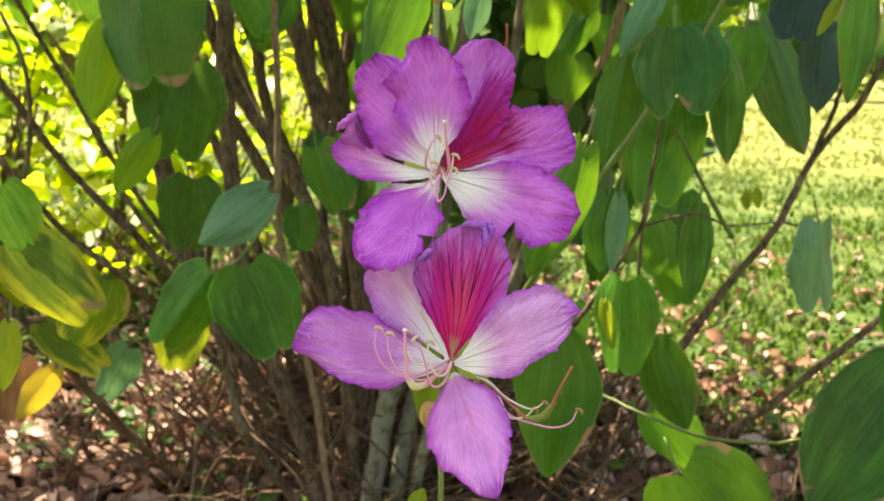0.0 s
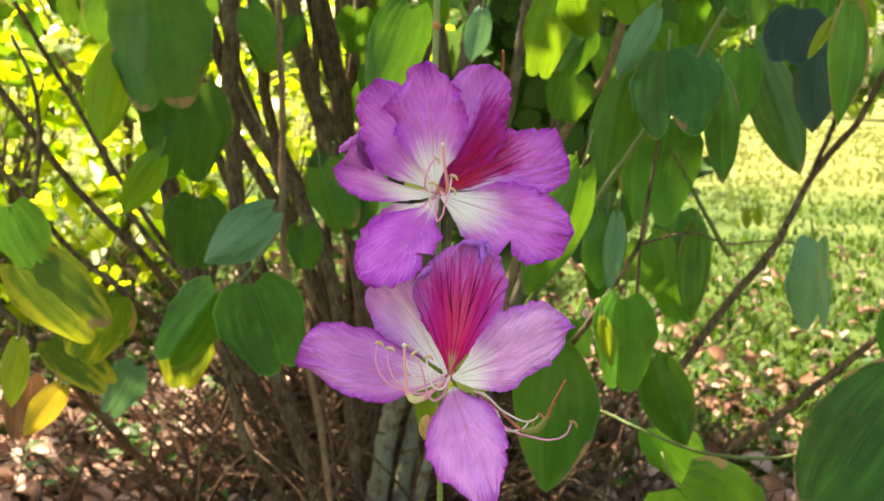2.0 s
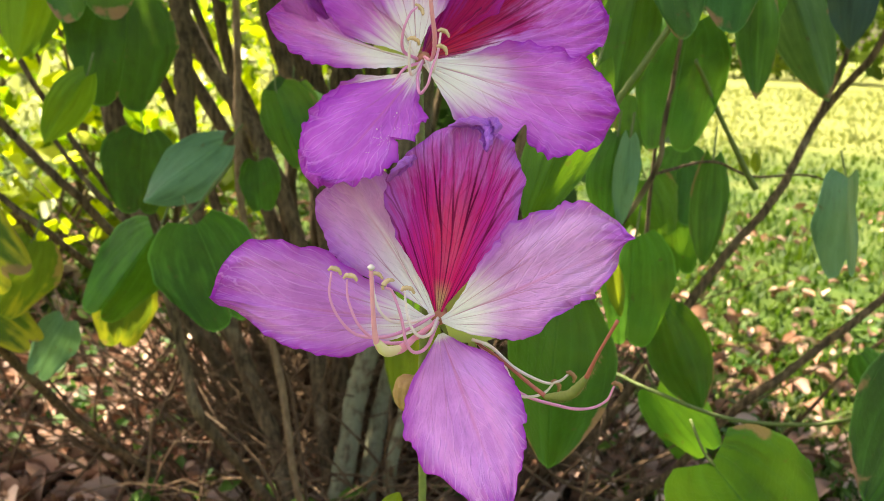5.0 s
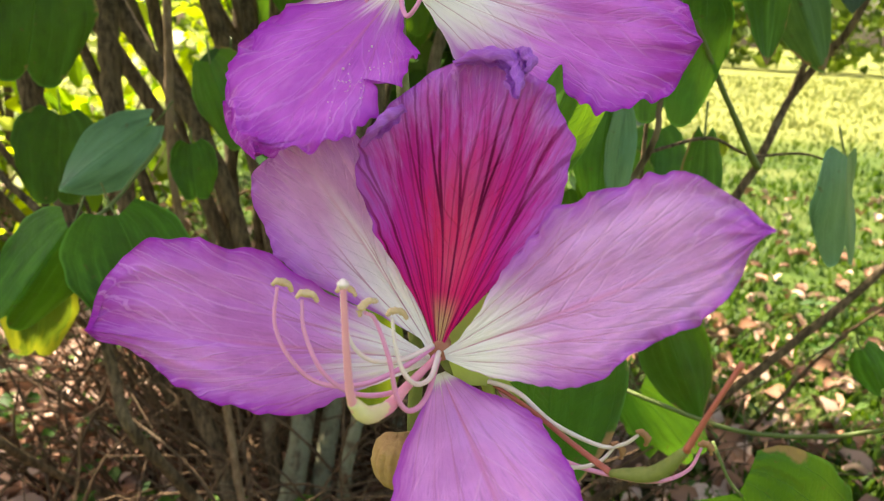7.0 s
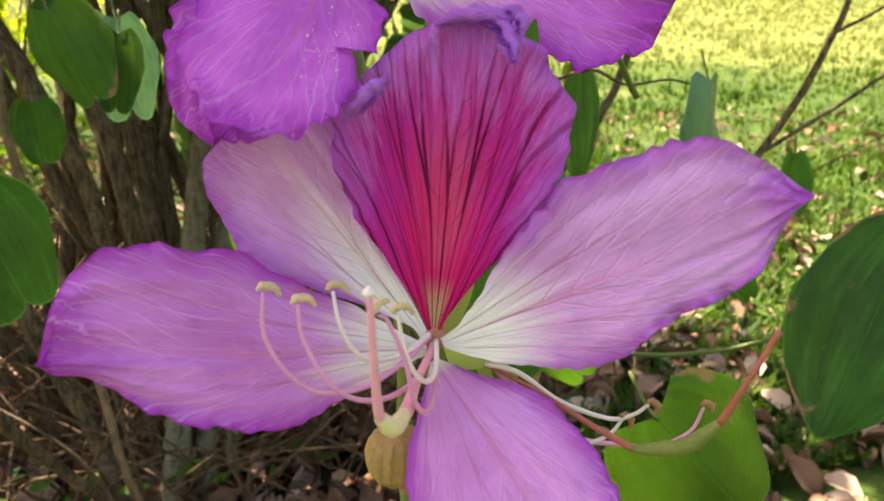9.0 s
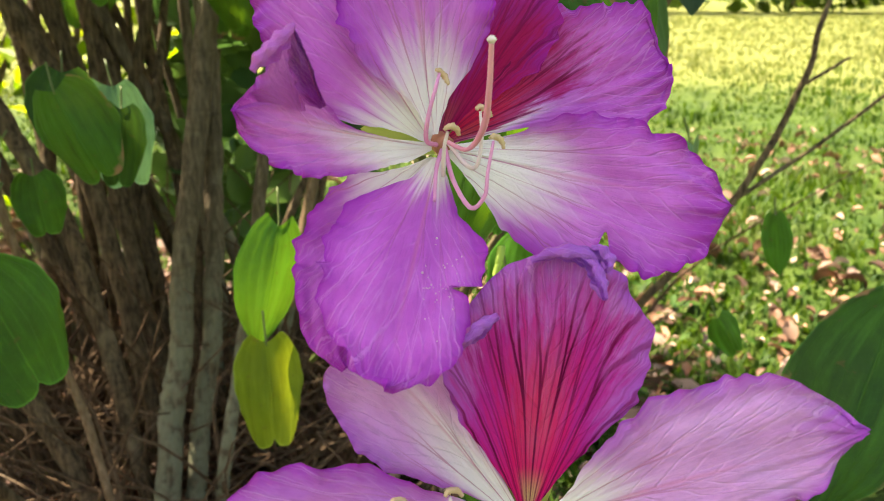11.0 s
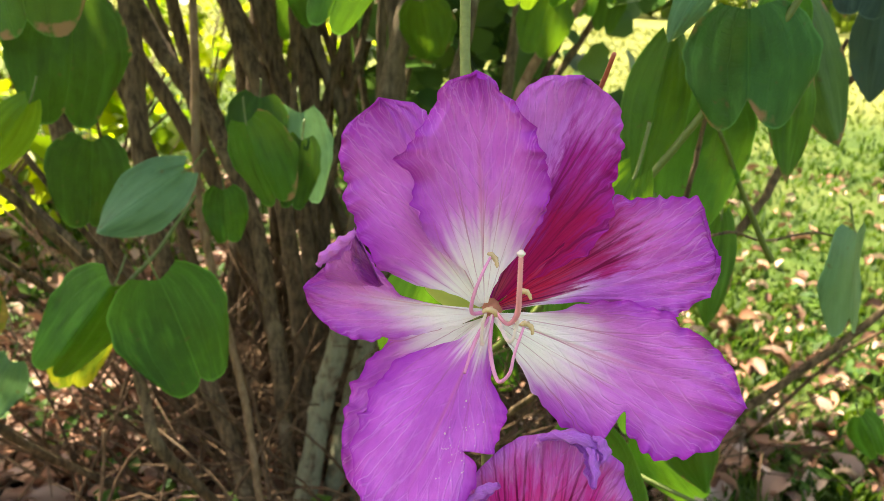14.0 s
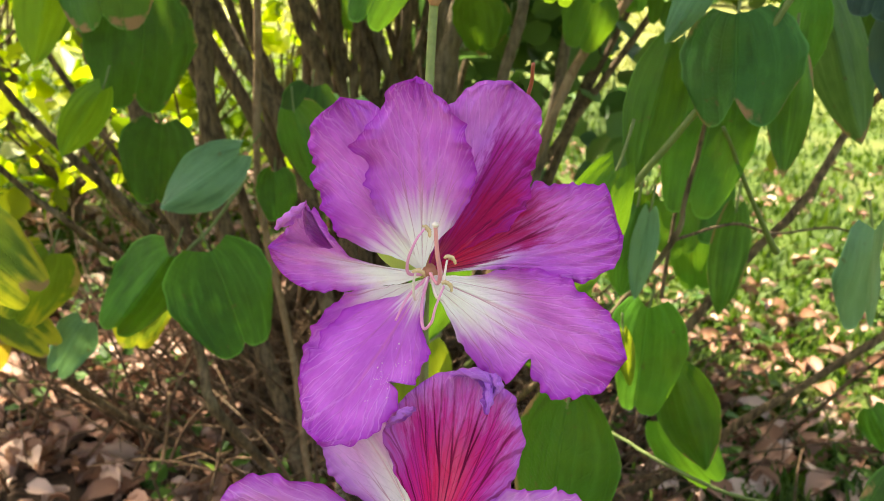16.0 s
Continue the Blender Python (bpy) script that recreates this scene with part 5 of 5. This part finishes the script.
def seed_pod(flower, points):
    n = len(points)
    ob = under(tube("seed_pod", points[3:6], (0.0009, 0.0017, 0.0017, 0.0009), POD_GREEN, None, "hairy green young seed pod", count=22, sides=10, rough=0.03), flower)
    for name, pts, rad in (("pod_stalk", points[:4], (0.0005, 0.0006, 0.0008)), ("style", points[5:], (0.0008, 0.0006, 0.0005, 0.0006))):
        st = under(tube(name, pts, rad, POD_RED, None, "rusty red " + name.replace("_", " "), count=18, sides=10), ob)
        st.matrix_parent_inverse = Matrix.Identity(4)
    rng = np.random.default_rng(19)
    path = smooth_path(points[3:7], 60)
    verts, faces = [], []
    for k in range(150):
        p = path[rng.integers(0, 60)]
        d = np.array((rng.normal(0.25, 0.4), rng.normal(0, 0.7), rng.choice((-1.0, -1.0, 0.8))))
        d /= np.linalg.norm(d)
        v, f = tube_data([p + d * 0.0009, p + d * 0.0016, p + d * (0.0021 + 0.0005 * rng.uniform())], (0.00005, 0.00003), 4)
        faces += [tuple(i + len(verts) for i in q) for q in f]
        verts += v
    fuzz = under(tagged(mesh_object("pod_hairs", verts, faces, WITHERED), "fine brown hairs", kind="stuff"), ob)
    fuzz.matrix_parent_inverse = Matrix.Identity(4)
    return ob


lower_flower = thing("flower", (0.0066, 0.3824, 0.8053), "open lilac-pink orchid-tree flower with a crimson veined upper petal", "flower", "open flowers")
upper_flower = thing("flower", (-0.0013, 0.4287, 0.8934), "fully open magenta-pink ruffled orchid-tree flower with white throat", "flower", "open flowers")
spent_flower = thing("spent_flower", (0.0125, 0.3890, 0.7960), "faded flower with curled white filaments, withered anthers and young pod", "flower")

petal(lower_flower, (0.0041, 0.3807, 0.8033), (-0.0721, 0.3758, 0.8125), (-0.0476, -0.3320, -0.9421),
      (3.3, 6.9, 11.2, 14.5, 19.9, 22.3, 22.4, 21.0, 16.6, 10.8),
      (3.1, 6.0, 9.2, 14.3, 15.4, 13.5, 10.5, 5.1, 2.7, 2.5), PINK_LEFT, bow=-2, cup=0.05, ruffle=0.9, seed=1)
petal(lower_flower, (0.0045, 0.3823, 0.8050), (-0.0309, 0.4058, 0.8522), (0.7932, -0.0125, 0.6089),
      (0.7, 3.3, 6.6, 11.4, 17.0, 19.2, 18.6, 17.0, 15.2, 12.7),
      (1.8, 2.9, 4.1, 6.0, 9.0, 11.9, 14.5, 13.8, 11.1, 5.0), PALE, bow=-3, cup=0.08, ruffle=0.6, seed=2)
petal(lower_flower, (0.0062, 0.3822, 0.8062), (0.0154, 0.3911, 0.8740), (0.9455, -0.3138, -0.0873),
      (3.4, 7.3, 12.4, 19.6, 24.3, 25.5, 21.3, 15.7, 11.5, 6.5),
      (2.5, 5.8, 10.5, 17.0, 22.2, 22.9, 23.6, 17.9, 16.0, 8.2), STANDARD, bow=-1, cup=0.10, ruffle=0.6, seed=3, wings=(0.15, 0.22))
petal(lower_flower, (0.0075, 0.3802, 0.8047), (0.0605, 0.3365, 0.8462), (0.2738, -0.4026, -0.8735),
      (2.2, 5.6, 11.2, 15.7, 21.1, 19.5, 18.8, 16.9, 11.1, 4.4),
      (4.7, 8.2, 11.9, 15.7, 15.2, 11.6, 11.1, 8.4, 3.1, 0.8), PALE_TIP, bow=-2, cup=0.06, ruffle=1.0, seed=4)
petal(lower_flower, (0.0075, 0.3867, 0.7973), (0.0272, 0.3200, 0.7653), (0.9283, 0.0700, 0.3653),
      (4.6, 9.9, 16.1, 21.8, 23.1, 20.6, 15.8, 10.7, 7.3, 3.3),
      (3.7, 7.5, 15.2, 17.2, 17.4, 15.5, 12.0, 8.0, 4.1, 1.8), PINK_LOW, bow=2, cup=-0.05, ruffle=0.9, seed=5)
petal(upper_flower, (-0.0046, 0.4281, 0.8931), (-0.0571, 0.4068, 0.9077), (-0.0987, -0.3100, -0.9456),
      (0.8, 0.6, 0.4, 0.7, 1.7, 8.4, 16.9, 10.3, 6.2, 2.7),
      (2.7, 5.1, 6.8, 8.8, 10.8, 12.2, 11.7, 9.5, 6.0, 2.9), PINK_FOLDED, bow=-1, cup=0.1, ruffle=0.8, seed=6)
petal(upper_flower, (-0.0042, 0.4305, 0.8941), (-0.0380, 0.4444, 0.9540), (0.8763, 0.0335, 0.4806),
      (4.1, 9.6, 16.5, 22.2, 23.6, 23.2, 20.9, 18.3, 14.9, 11.5),
      (3.1, 6.0, 8.0, 10.1, 12.1, 14.0, 13.6, 11.1, 7.5, 3.3), PINK, bow=-2, cup=0.08, ruffle=1.4, seed=7)
petal(upper_flower, (-0.0042, 0.4271, 0.8965), (-0.0105, 0.4373, 0.9639), (0.9886, -0.1150, 0.0975),
      (2.6, 5.0, 11.6, 18.4, 21.9, 23.1, 19.5, 12.6, 11.6, 8.1),
      (2.7, 5.5, 11.6, 17.2, 20.1, 18.0, 16.7, 11.8, 6.7, 6.1), PINK_MID, bow=-1, cup=0.10, ruffle=1.5, seed=8)
petal(upper_flower, (-0.0015, 0.4304, 0.8951), (0.0243, 0.4489, 0.9632), (0.9276, -0.2382, -0.2877),
      (1.8, 3.0, 5.5, 8.4, 11.8, 15.1, 17.3, 15.6, 12.3, 7.9),
      (3.6, 8.1, 15.0, 21.9, 23.3, 19.8, 19.4, 16.6, 13.8, 9.4), CRIMSON_FOLD, bow=-3, cup=0.05, ruffle=1.15, seed=9, wings=(-0.1, 0.3))
petal(upper_flower, (0.0001, 0.4288, 0.8942), (0.0689, 0.4312, 0.9125), (0.2598, -0.3484, -0.9006),
      (3.2, 6.2, 10.2, 15.3, 22.3, 25.0, 22.5, 19.9, 19.3, 19.1),
      (1.3, 1.8, 2.6, 3.8, 7.1, 11.3, 14.4, 12.9, 11.4, 7.7), CRIMSON_SIDE, bow=-1, cup=0.06, ruffle=1.2, seed=10)
petal(upper_flower, (-0.0013, 0.4263, 0.8925), (0.0679, 0.3964, 0.8791), (-0.3027, -0.2686, -0.9144),
      (2.6, 4.8, 8.2, 14.8, 17.6, 17.9, 15.3, 12.2, 8.4, 3.6),
      (4.2, 9.5, 16.5, 21.8, 24.5, 20.4, 22.2, 20.0, 15.7, 12.3), PINK_NECK, bow=-2, cup=0.05, ruffle=1.2, seed=11, bites=((1, 0.60, 0.024, 0.42),))
lowest_petal = petal(upper_flower, (-0.0031, 0.4274, 0.8901), (-0.0338, 0.3703, 0.8549), (0.9183, -0.3054, -0.2519),
      (3.0, 5.8, 13.6, 19.4, 21.1, 20.8, 17.8, 13.6, 9.4, 7.1),
      (2.7, 5.3, 8.4, 15.2, 17.2, 15.1, 15.2, 13.3, 9.6, 5.8), PINK_VEINED, bow=-1, cup=0.04, ruffle=1.0, seed=12, bites=((1, 0.588, 0.018, 0.38), (1, 0.61, 0.03, 0.12)))
petal(upper_flower, (-0.0027, 0.4313, 0.8893), (-0.0375, 0.3931, 0.8492), (0.8532, -0.3399, -0.3955),
      (4.1, 9.3, 18.8, 21.2, 23.4, 22.5, 19.2, 15.5, 12.1, 8.9),
      (2.0, 3.5, 5.4, 6.1, 6.5, 6.8, 7.0, 7.0, 5.1, 3.9), PINK_NECK, bow=-1, cup=0.02, ruffle=0.8, seed=13)
petal(upper_flower, (-0.0409, 0.4146, 0.9058), (-0.0439, 0.4038, 0.9259), (0.9831, -0.0937, 0.1572),
      (3.4, 6.4, 9.0, 10.6, 9.4, 7.2, 5.0, 3.2, 1.8, 0.8),
      (0.8, 0.8, 0.8, 0.7, 0.6, 0.4, 0.3, 0.2, 0.1, 0.0), PETAL_OUTER, bow=1, cup=0.1, ruffle=0.5, seed=14)
petal(upper_flower, (-0.0363, 0.4120, 0.9070), (-0.0439, 0.4029, 0.9255), (0.9034, 0.0115, 0.4286),
      (1.8, 3.1, 3.8, 4.5, 4.6, 4.1, 3.3, 2.2, 1.3, 0.6),
      (0.7, 0.6, 0.5, 0.5, 0.6, 0.6, 0.5, 0.5, 0.2, 0.1), PETAL_BACK, bow=1, cup=0.2, ruffle=0.4, seed=15)
rolled_margin(upper_flower, [(-0.0532, 0.3997, 0.9169), (-0.0511, 0.4001, 0.9192), (-0.0484, 0.4005, 0.9216), (-0.0457, 0.4008, 0.924), (-0.0436, 0.4011, 0.9261)], (0.8, 2.2, 2.6, 2.0, 0.6), seed=6, material=PETAL_OUTER)
rolled_margin(lower_flower, [(-0.0128, 0.3847, 0.8532), (-0.0100, 0.3842, 0.8567), (-0.0067, 0.3836, 0.8601), (-0.0035, 0.3825, 0.8623)], (0.6, 2.0, 2.4, 1.0), seed=1)
rolled_margin(lower_flower, [(0.0079, 0.3904, 0.8720), (0.0123, 0.3891, 0.8736), (0.0166, 0.3875, 0.8741), (0.0207, 0.3854, 0.8733), (0.0232, 0.3839, 0.8727)], (0.6, 2.0, 2.9, 2.4, 1.2), seed=2)
rolled_margin(lower_flower, [(0.0189, 0.3864, 0.8731), (0.0208, 0.3829, 0.8715), (0.0205, 0.3795, 0.8687), (0.0202, 0.3762, 0.8660)], (1.0, 2.2, 2.5, 0.8), seed=3)
rolled_margin(lower_flower, [(0.0211, 0.3856, 0.8755), (0.0227, 0.3838, 0.8749), (0.0236, 0.3817, 0.8731), (0.0223, 0.3802, 0.8710)], (0.8, 2.3, 2.2, 1.0), seed=4)

stamen(lower_flower, [(0.0047, 0.3808, 0.8066), (-0.0018, 0.3759, 0.8039), (-0.0118, 0.3713, 0.8013), (-0.0217, 0.3702, 0.8022), (-0.0279, 0.3701, 0.8081), (-0.0313, 0.3722, 0.8153), (-0.0309, 0.3742, 0.8232)], FILAMENT_PINK, True)
stamen(lower_flower, [(0.0054, 0.3802, 0.8047), (-0.0003, 0.3730, 0.8009), (-0.0076, 0.3668, 0.8008), (-0.0148, 0.3646, 0.8026), (-0.0207, 0.3634, 0.8082), (-0.0244, 0.3657, 0.8162), (-0.0250, 0.3674, 0.8227)], FILAMENT_PINK, True)
stamen(lower_flower, [(0.0047, 0.3809, 0.8069), (-0.0018, 0.3766, 0.8054), (-0.0094, 0.3736, 0.8060), (-0.0138, 0.3724, 0.8097), (-0.0162, 0.3740, 0.8152), (-0.0169, 0.3768, 0.8210)], FILAMENT_WHITE, True)
stamen(lower_flower, [(0.0061, 0.3800, 0.8041), (0.0025, 0.3692, 0.7991), (-0.0016, 0.3600, 0.8002), (-0.0046, 0.3581, 0.8042), (-0.0065, 0.3575, 0.8132), (-0.0095, 0.3588, 0.8213), (-0.0116, 0.3583, 0.8230)], FILAMENT_PINK, True)
stamen(lower_flower, [(0.0061, 0.3804, 0.8054), (0.0036, 0.3719, 0.8028), (-0.0001, 0.3662, 0.8036), (-0.0032, 0.3649, 0.8074), (-0.0050, 0.3658, 0.8135), (-0.0057, 0.3672, 0.8189)], FILAMENT_WHITE, True)
pistil(lower_flower, [(0.0055, 0.3801, 0.8040), (-0.0014, 0.3685, 0.8027), (-0.0063, 0.3581, 0.8022), (-0.0108, 0.3494, 0.8046), (-0.0138, 0.3465, 0.8088), (-0.0149, 0.3450, 0.8186), (-0.0157, 0.3447, 0.8331)])
stamen(upper_flower, [(-0.0018, 0.4254, 0.8931), (-0.0035, 0.4139, 0.8870), (-0.0024, 0.4043, 0.8822), (0.0003, 0.4019, 0.8856), (0.0015, 0.4033, 0.8909), (0.0040, 0.4062, 0.8979)], FILAMENT_PINK, True)
stamen(upper_flower, [(-0.0039, 0.4264, 0.8938), (-0.0090, 0.4191, 0.8966), (-0.0093, 0.4165, 0.9031), (-0.0069, 0.4180, 0.9099), (-0.0043, 0.4230, 0.9126)], FILAMENT_PINK, True)
stamen(upper_flower, [(-0.0026, 0.4255, 0.8924), (-0.0082, 0.4134, 0.8905), (-0.0122, 0.4029, 0.8851)], FILAMENT_PINK, False)
stamen(upper_flower, [(-0.0018, 0.4254, 0.8931), (-0.0058, 0.4152, 0.8883), (-0.0068, 0.4115, 0.8961), (-0.0063, 0.4105, 0.9001)], FILAMENT_WHITE, True)
stamen(upper_flower, [(-0.0009, 0.4256, 0.8946), (0.0010, 0.4176, 0.8902), (0.0024, 0.4131, 0.8905), (0.0037, 0.4132, 0.8971), (0.0046, 0.4168, 0.9036)], FILAMENT_WHITE, True)
pistil(upper_flower, [(-0.0012, 0.4257, 0.8946), (0.0015, 0.4171, 0.8941), (0.0024, 0.4089, 0.9010), (0.0009, 0.4022, 0.9108), (-0.0004, 0.3983, 0.9222)], slim=True)

stamen(spent_flower, [(0.0189, 0.3834, 0.7965), (0.0254, 0.3786, 0.7957), (0.0332, 0.3726, 0.7905), (0.0433, 0.3678, 0.7872), (0.0480, 0.3654, 0.7888), (0.0506, 0.3636, 0.7920)], FILAMENT_WHITE, True, WITHERED)
stamen(spent_flower, [(0.0203, 0.3832, 0.7959), (0.0297, 0.3769, 0.7899), (0.0341, 0.3704, 0.7821), (0.0384, 0.3675, 0.7818), (0.0435, 0.3669, 0.7837), (0.0462, 0.3667, 0.7871)], FILAMENT_WHITE, True, WITHERED)
stamen(spent_flower, [(0.0211, 0.3849, 0.7949), (0.0345, 0.3769, 0.7803), (0.0504, 0.3716, 0.7766), (0.0593, 0.3687, 0.7772), (0.0654, 0.3675, 0.7808), (0.0677, 0.3672, 0.7866)], FILAMENT_PINK, True, WITHERED)
seed_pod(spent_flower, [(0.0203, 0.3831, 0.7956), (0.0279, 0.3748, 0.7930), (0.0362, 0.3653, 0.7890), (0.0420, 0.3543, 0.7879), (0.0481, 0.3460, 0.7927), (0.0515, 0.3400, 0.8011), (0.0542, 0.3376, 0.8106), (0.0587, 0.3365, 0.8213)])
calyx_stub(spent_flower, [(0.0181, 0.3872, 0.7958), (0.0192, 0.3849, 0.7941), (0.0200, 0.3823, 0.7916)])
calyx_stub(spent_flower, [(0.0205, 0.3868, 0.7958), (0.0236, 0.3845, 0.7940), (0.0267, 0.3823, 0.7924)])

for flower_, heart_ in ((upper_flower, (-0.0013, 0.4282, 0.8932)), (lower_flower, (0.0066, 0.3830, 0.8046))):
    c = np.array(heart_)
    v, f = tube_data(smooth_path([c + (0, 0.010, 0.004), c + (0, 0.005, 0.001), c, c + (0, -0.0022, -0.0008)], 14), (0.0016, 0.0030, 0.0030, 0.0012), 14, 0.04, 5)
    under(mesh_object("calyx_cup", v, f, HEART, label="rosy brown calyx cup"), flower_)

faded_flower = thing("spent_flower", (-0.002, 0.446, 0.905), "faded flower with a thin rusty style and one white filament", "flower")
under(tube("style", [(-0.0020, 0.4480, 0.9050), (0.0223, 0.4578, 0.9322), (0.0316, 0.4566, 0.9578), (0.0312, 0.4431, 0.9712)], (0.0008, 0.0009, 0.0007), POD_RED, None, count=24, sides=8), faded_flower)
stamen(faded_flower, [(-0.0020, 0.4480, 0.9050), (0.0223, 0.4587, 0.9144), (0.0300, 0.4572, 0.9312), (0.0330, 0.4530, 0.9428)], FILAMENT_WHITE, False)
sepal(lower_flower, (0.0068, 0.3849, 0.8030), (0.0185, 0.3925, 0.8275), 0.0055, 0.002)
sepal(lower_flower, (0.0100, 0.3850, 0.7985), (0.0385, 0.3790, 0.8085), 0.0070, 0.003)
sepal(upper_flower, (-0.0013, 0.4310, 0.8930), (-0.022, 0.4360, 0.8975), 0.005, 0.003)
sepal(upper_flower, (-0.0013, 0.4310, 0.8930), (0.012, 0.4370, 0.9050), 0.005, 0.003)


def build_stalk():
    ob = tube("flower_stalk", [(-0.0067, 0.5267, 1.035), (-0.0070, 0.500, 0.965), (-0.004, 0.452, 0.900), (0.001, 0.398, 0.815), (0.0016, 0.3915, 0.775), (0.0026, 0.3916, 0.735), (0.0037, 0.3918, 0.690)],
              (0.0022, 0.0020, 0.0019, 0.0018, 0.0016, 0.0014), STALK, None, "green hanging flower stalk", count=60, sides=10, rough=0.03)
    under(ob, shrub)
    for place_, size in (((-0.0069, 0.509, 0.988), 0.0031), ((-0.0052, 0.470, 0.924), 0.0028), ((0.0019, 0.3915, 0.7615), 0.0026)):
        p = np.array(place_)
        d = np.array((0.0, 0.25, 0.95)) * 0.0016
        v, f = tube_data(smooth_path([p - d * 1.6, p - d * 0.6, p, p + d * 0.6, p + d * 1.6], 12), (size * 0.55, size * 0.85, size, size * 0.8, size * 0.5), 12, 0.07, int(size * 1e5))
        mesh_object("node", v, f, WITHERED, parent=ob, label="dark scarred node")
    top = tube("stalk_branch", [(-0.0067, 0.5267, 1.03), (-0.02, 0.62, 1.15), (-0.05, 0.9, 1.45), (-0.05, 1.3, 1.75)], (0.0022, 0.004), GREEN_TWIG, None, count=20, sides=8)
    under(top, shrub)
    for p, q in (((0.001, 0.398, 0.815), (0.0066, 0.3835, 0.8050)), ((-0.004, 0.452, 0.900), (-0.0013, 0.4300, 0.8934)), ((0.001, 0.396, 0.808), (0.0125, 0.3885, 0.7962))):
        under(tube("pedicel", [p, tuple((np.array(p) + q) / 2 + (0, 0.003, -0.001)), q], (0.0016, 0.0018, 0.0026), STALK, None, count=10, sides=10), shrub)
    c = np.array((-0.0022, 0.3850, 0.7742))
    bud = thing("dried_bud", tuple(c), "dry tan wrinkled flower bud on the stalk", "bud")
    u, w = np.meshgrid(np.linspace(0, 1, 26), np.linspace(0, 2 * math.pi, 97)[:-1], indexing="ij")
    belly = np.interp(u, (0.0, 0.05, 0.15, 0.45, 0.75, 0.92, 1.0), (0.0012, 0.0046, 0.0060, 0.0069, 0.0063, 0.0048, 0.0012))
    ribs = 1 + 0.045 * np.cos(13 * w + 1.5 * np.sin(3 * u)) * np.sin(math.pi * u) ** 0.5 + 0.03 * np.sin(2 * w + 4 * u) + 0.02 * np.sin(29 * w + 5 * u)
    x, y, z = belly * ribs * np.cos(w), belly * ribs * np.sin(w), 0.0068 - 0.0135 * u + 0.0005 * np.sin(3 * w) * (1 - u)
    v = np.stack([c[0] + x, c[1] + y, c[2] + z], -1).reshape(-1, 3)
    f = [(i * 96 + j, i * 96 + (j + 1) % 96, (i + 1) * 96 + (j + 1) % 96, (i + 1) * 96 + j) for i in range(25) for j in range(96)]
    f += [tuple(range(96))[::-1], tuple(25 * 96 + j for j in range(96))]
    under(mesh_object("husk", v, f, HUSK), bud)
    under(tube("bud_stalk", [tuple(c - (-0.0004, 0, 0.006)), (0.001, 0.388, 0.7655), (0.0018, 0.3915, 0.762)], (0.0014, 0.0012), STALK, None, count=8, sides=8), bud)


build_stalk()


def build_grains():
    """Spilled pollen on the upper flower's lowest petal."""
    rng = np.random.default_rng(8)
    verts, faces = [], []
    low = lowest_petal.data
    for k in range(46):
        i, j = int(rng.normal(62, 14)), int(np.clip(rng.normal(60, 6), 42, 76))
        p = np.array(low.vertices[int(np.clip(i, 9, 140)) * 81 + j].co) + np.array((0.0, -0.00025, 0.0))
        r = rng.uniform(0.00007, 0.00018) * (2.6 if k < 2 else 1.0)
        v, f = tube_data([p - (0, 0, r), p - (0, 0, r * 0.5), p + (0, 0, r * 0.5), p + (0, 0, r)], (r * 0.4, r, r, r * 0.4), 6, 0.1, k)
        faces += [tuple(a + len(verts) for a in q) for q in f]
        verts += v
    under(tagged(mesh_object("pollen_grains", verts, faces, FILAMENT_WHITE), kind="stuff"), upper_flower)


build_grains()
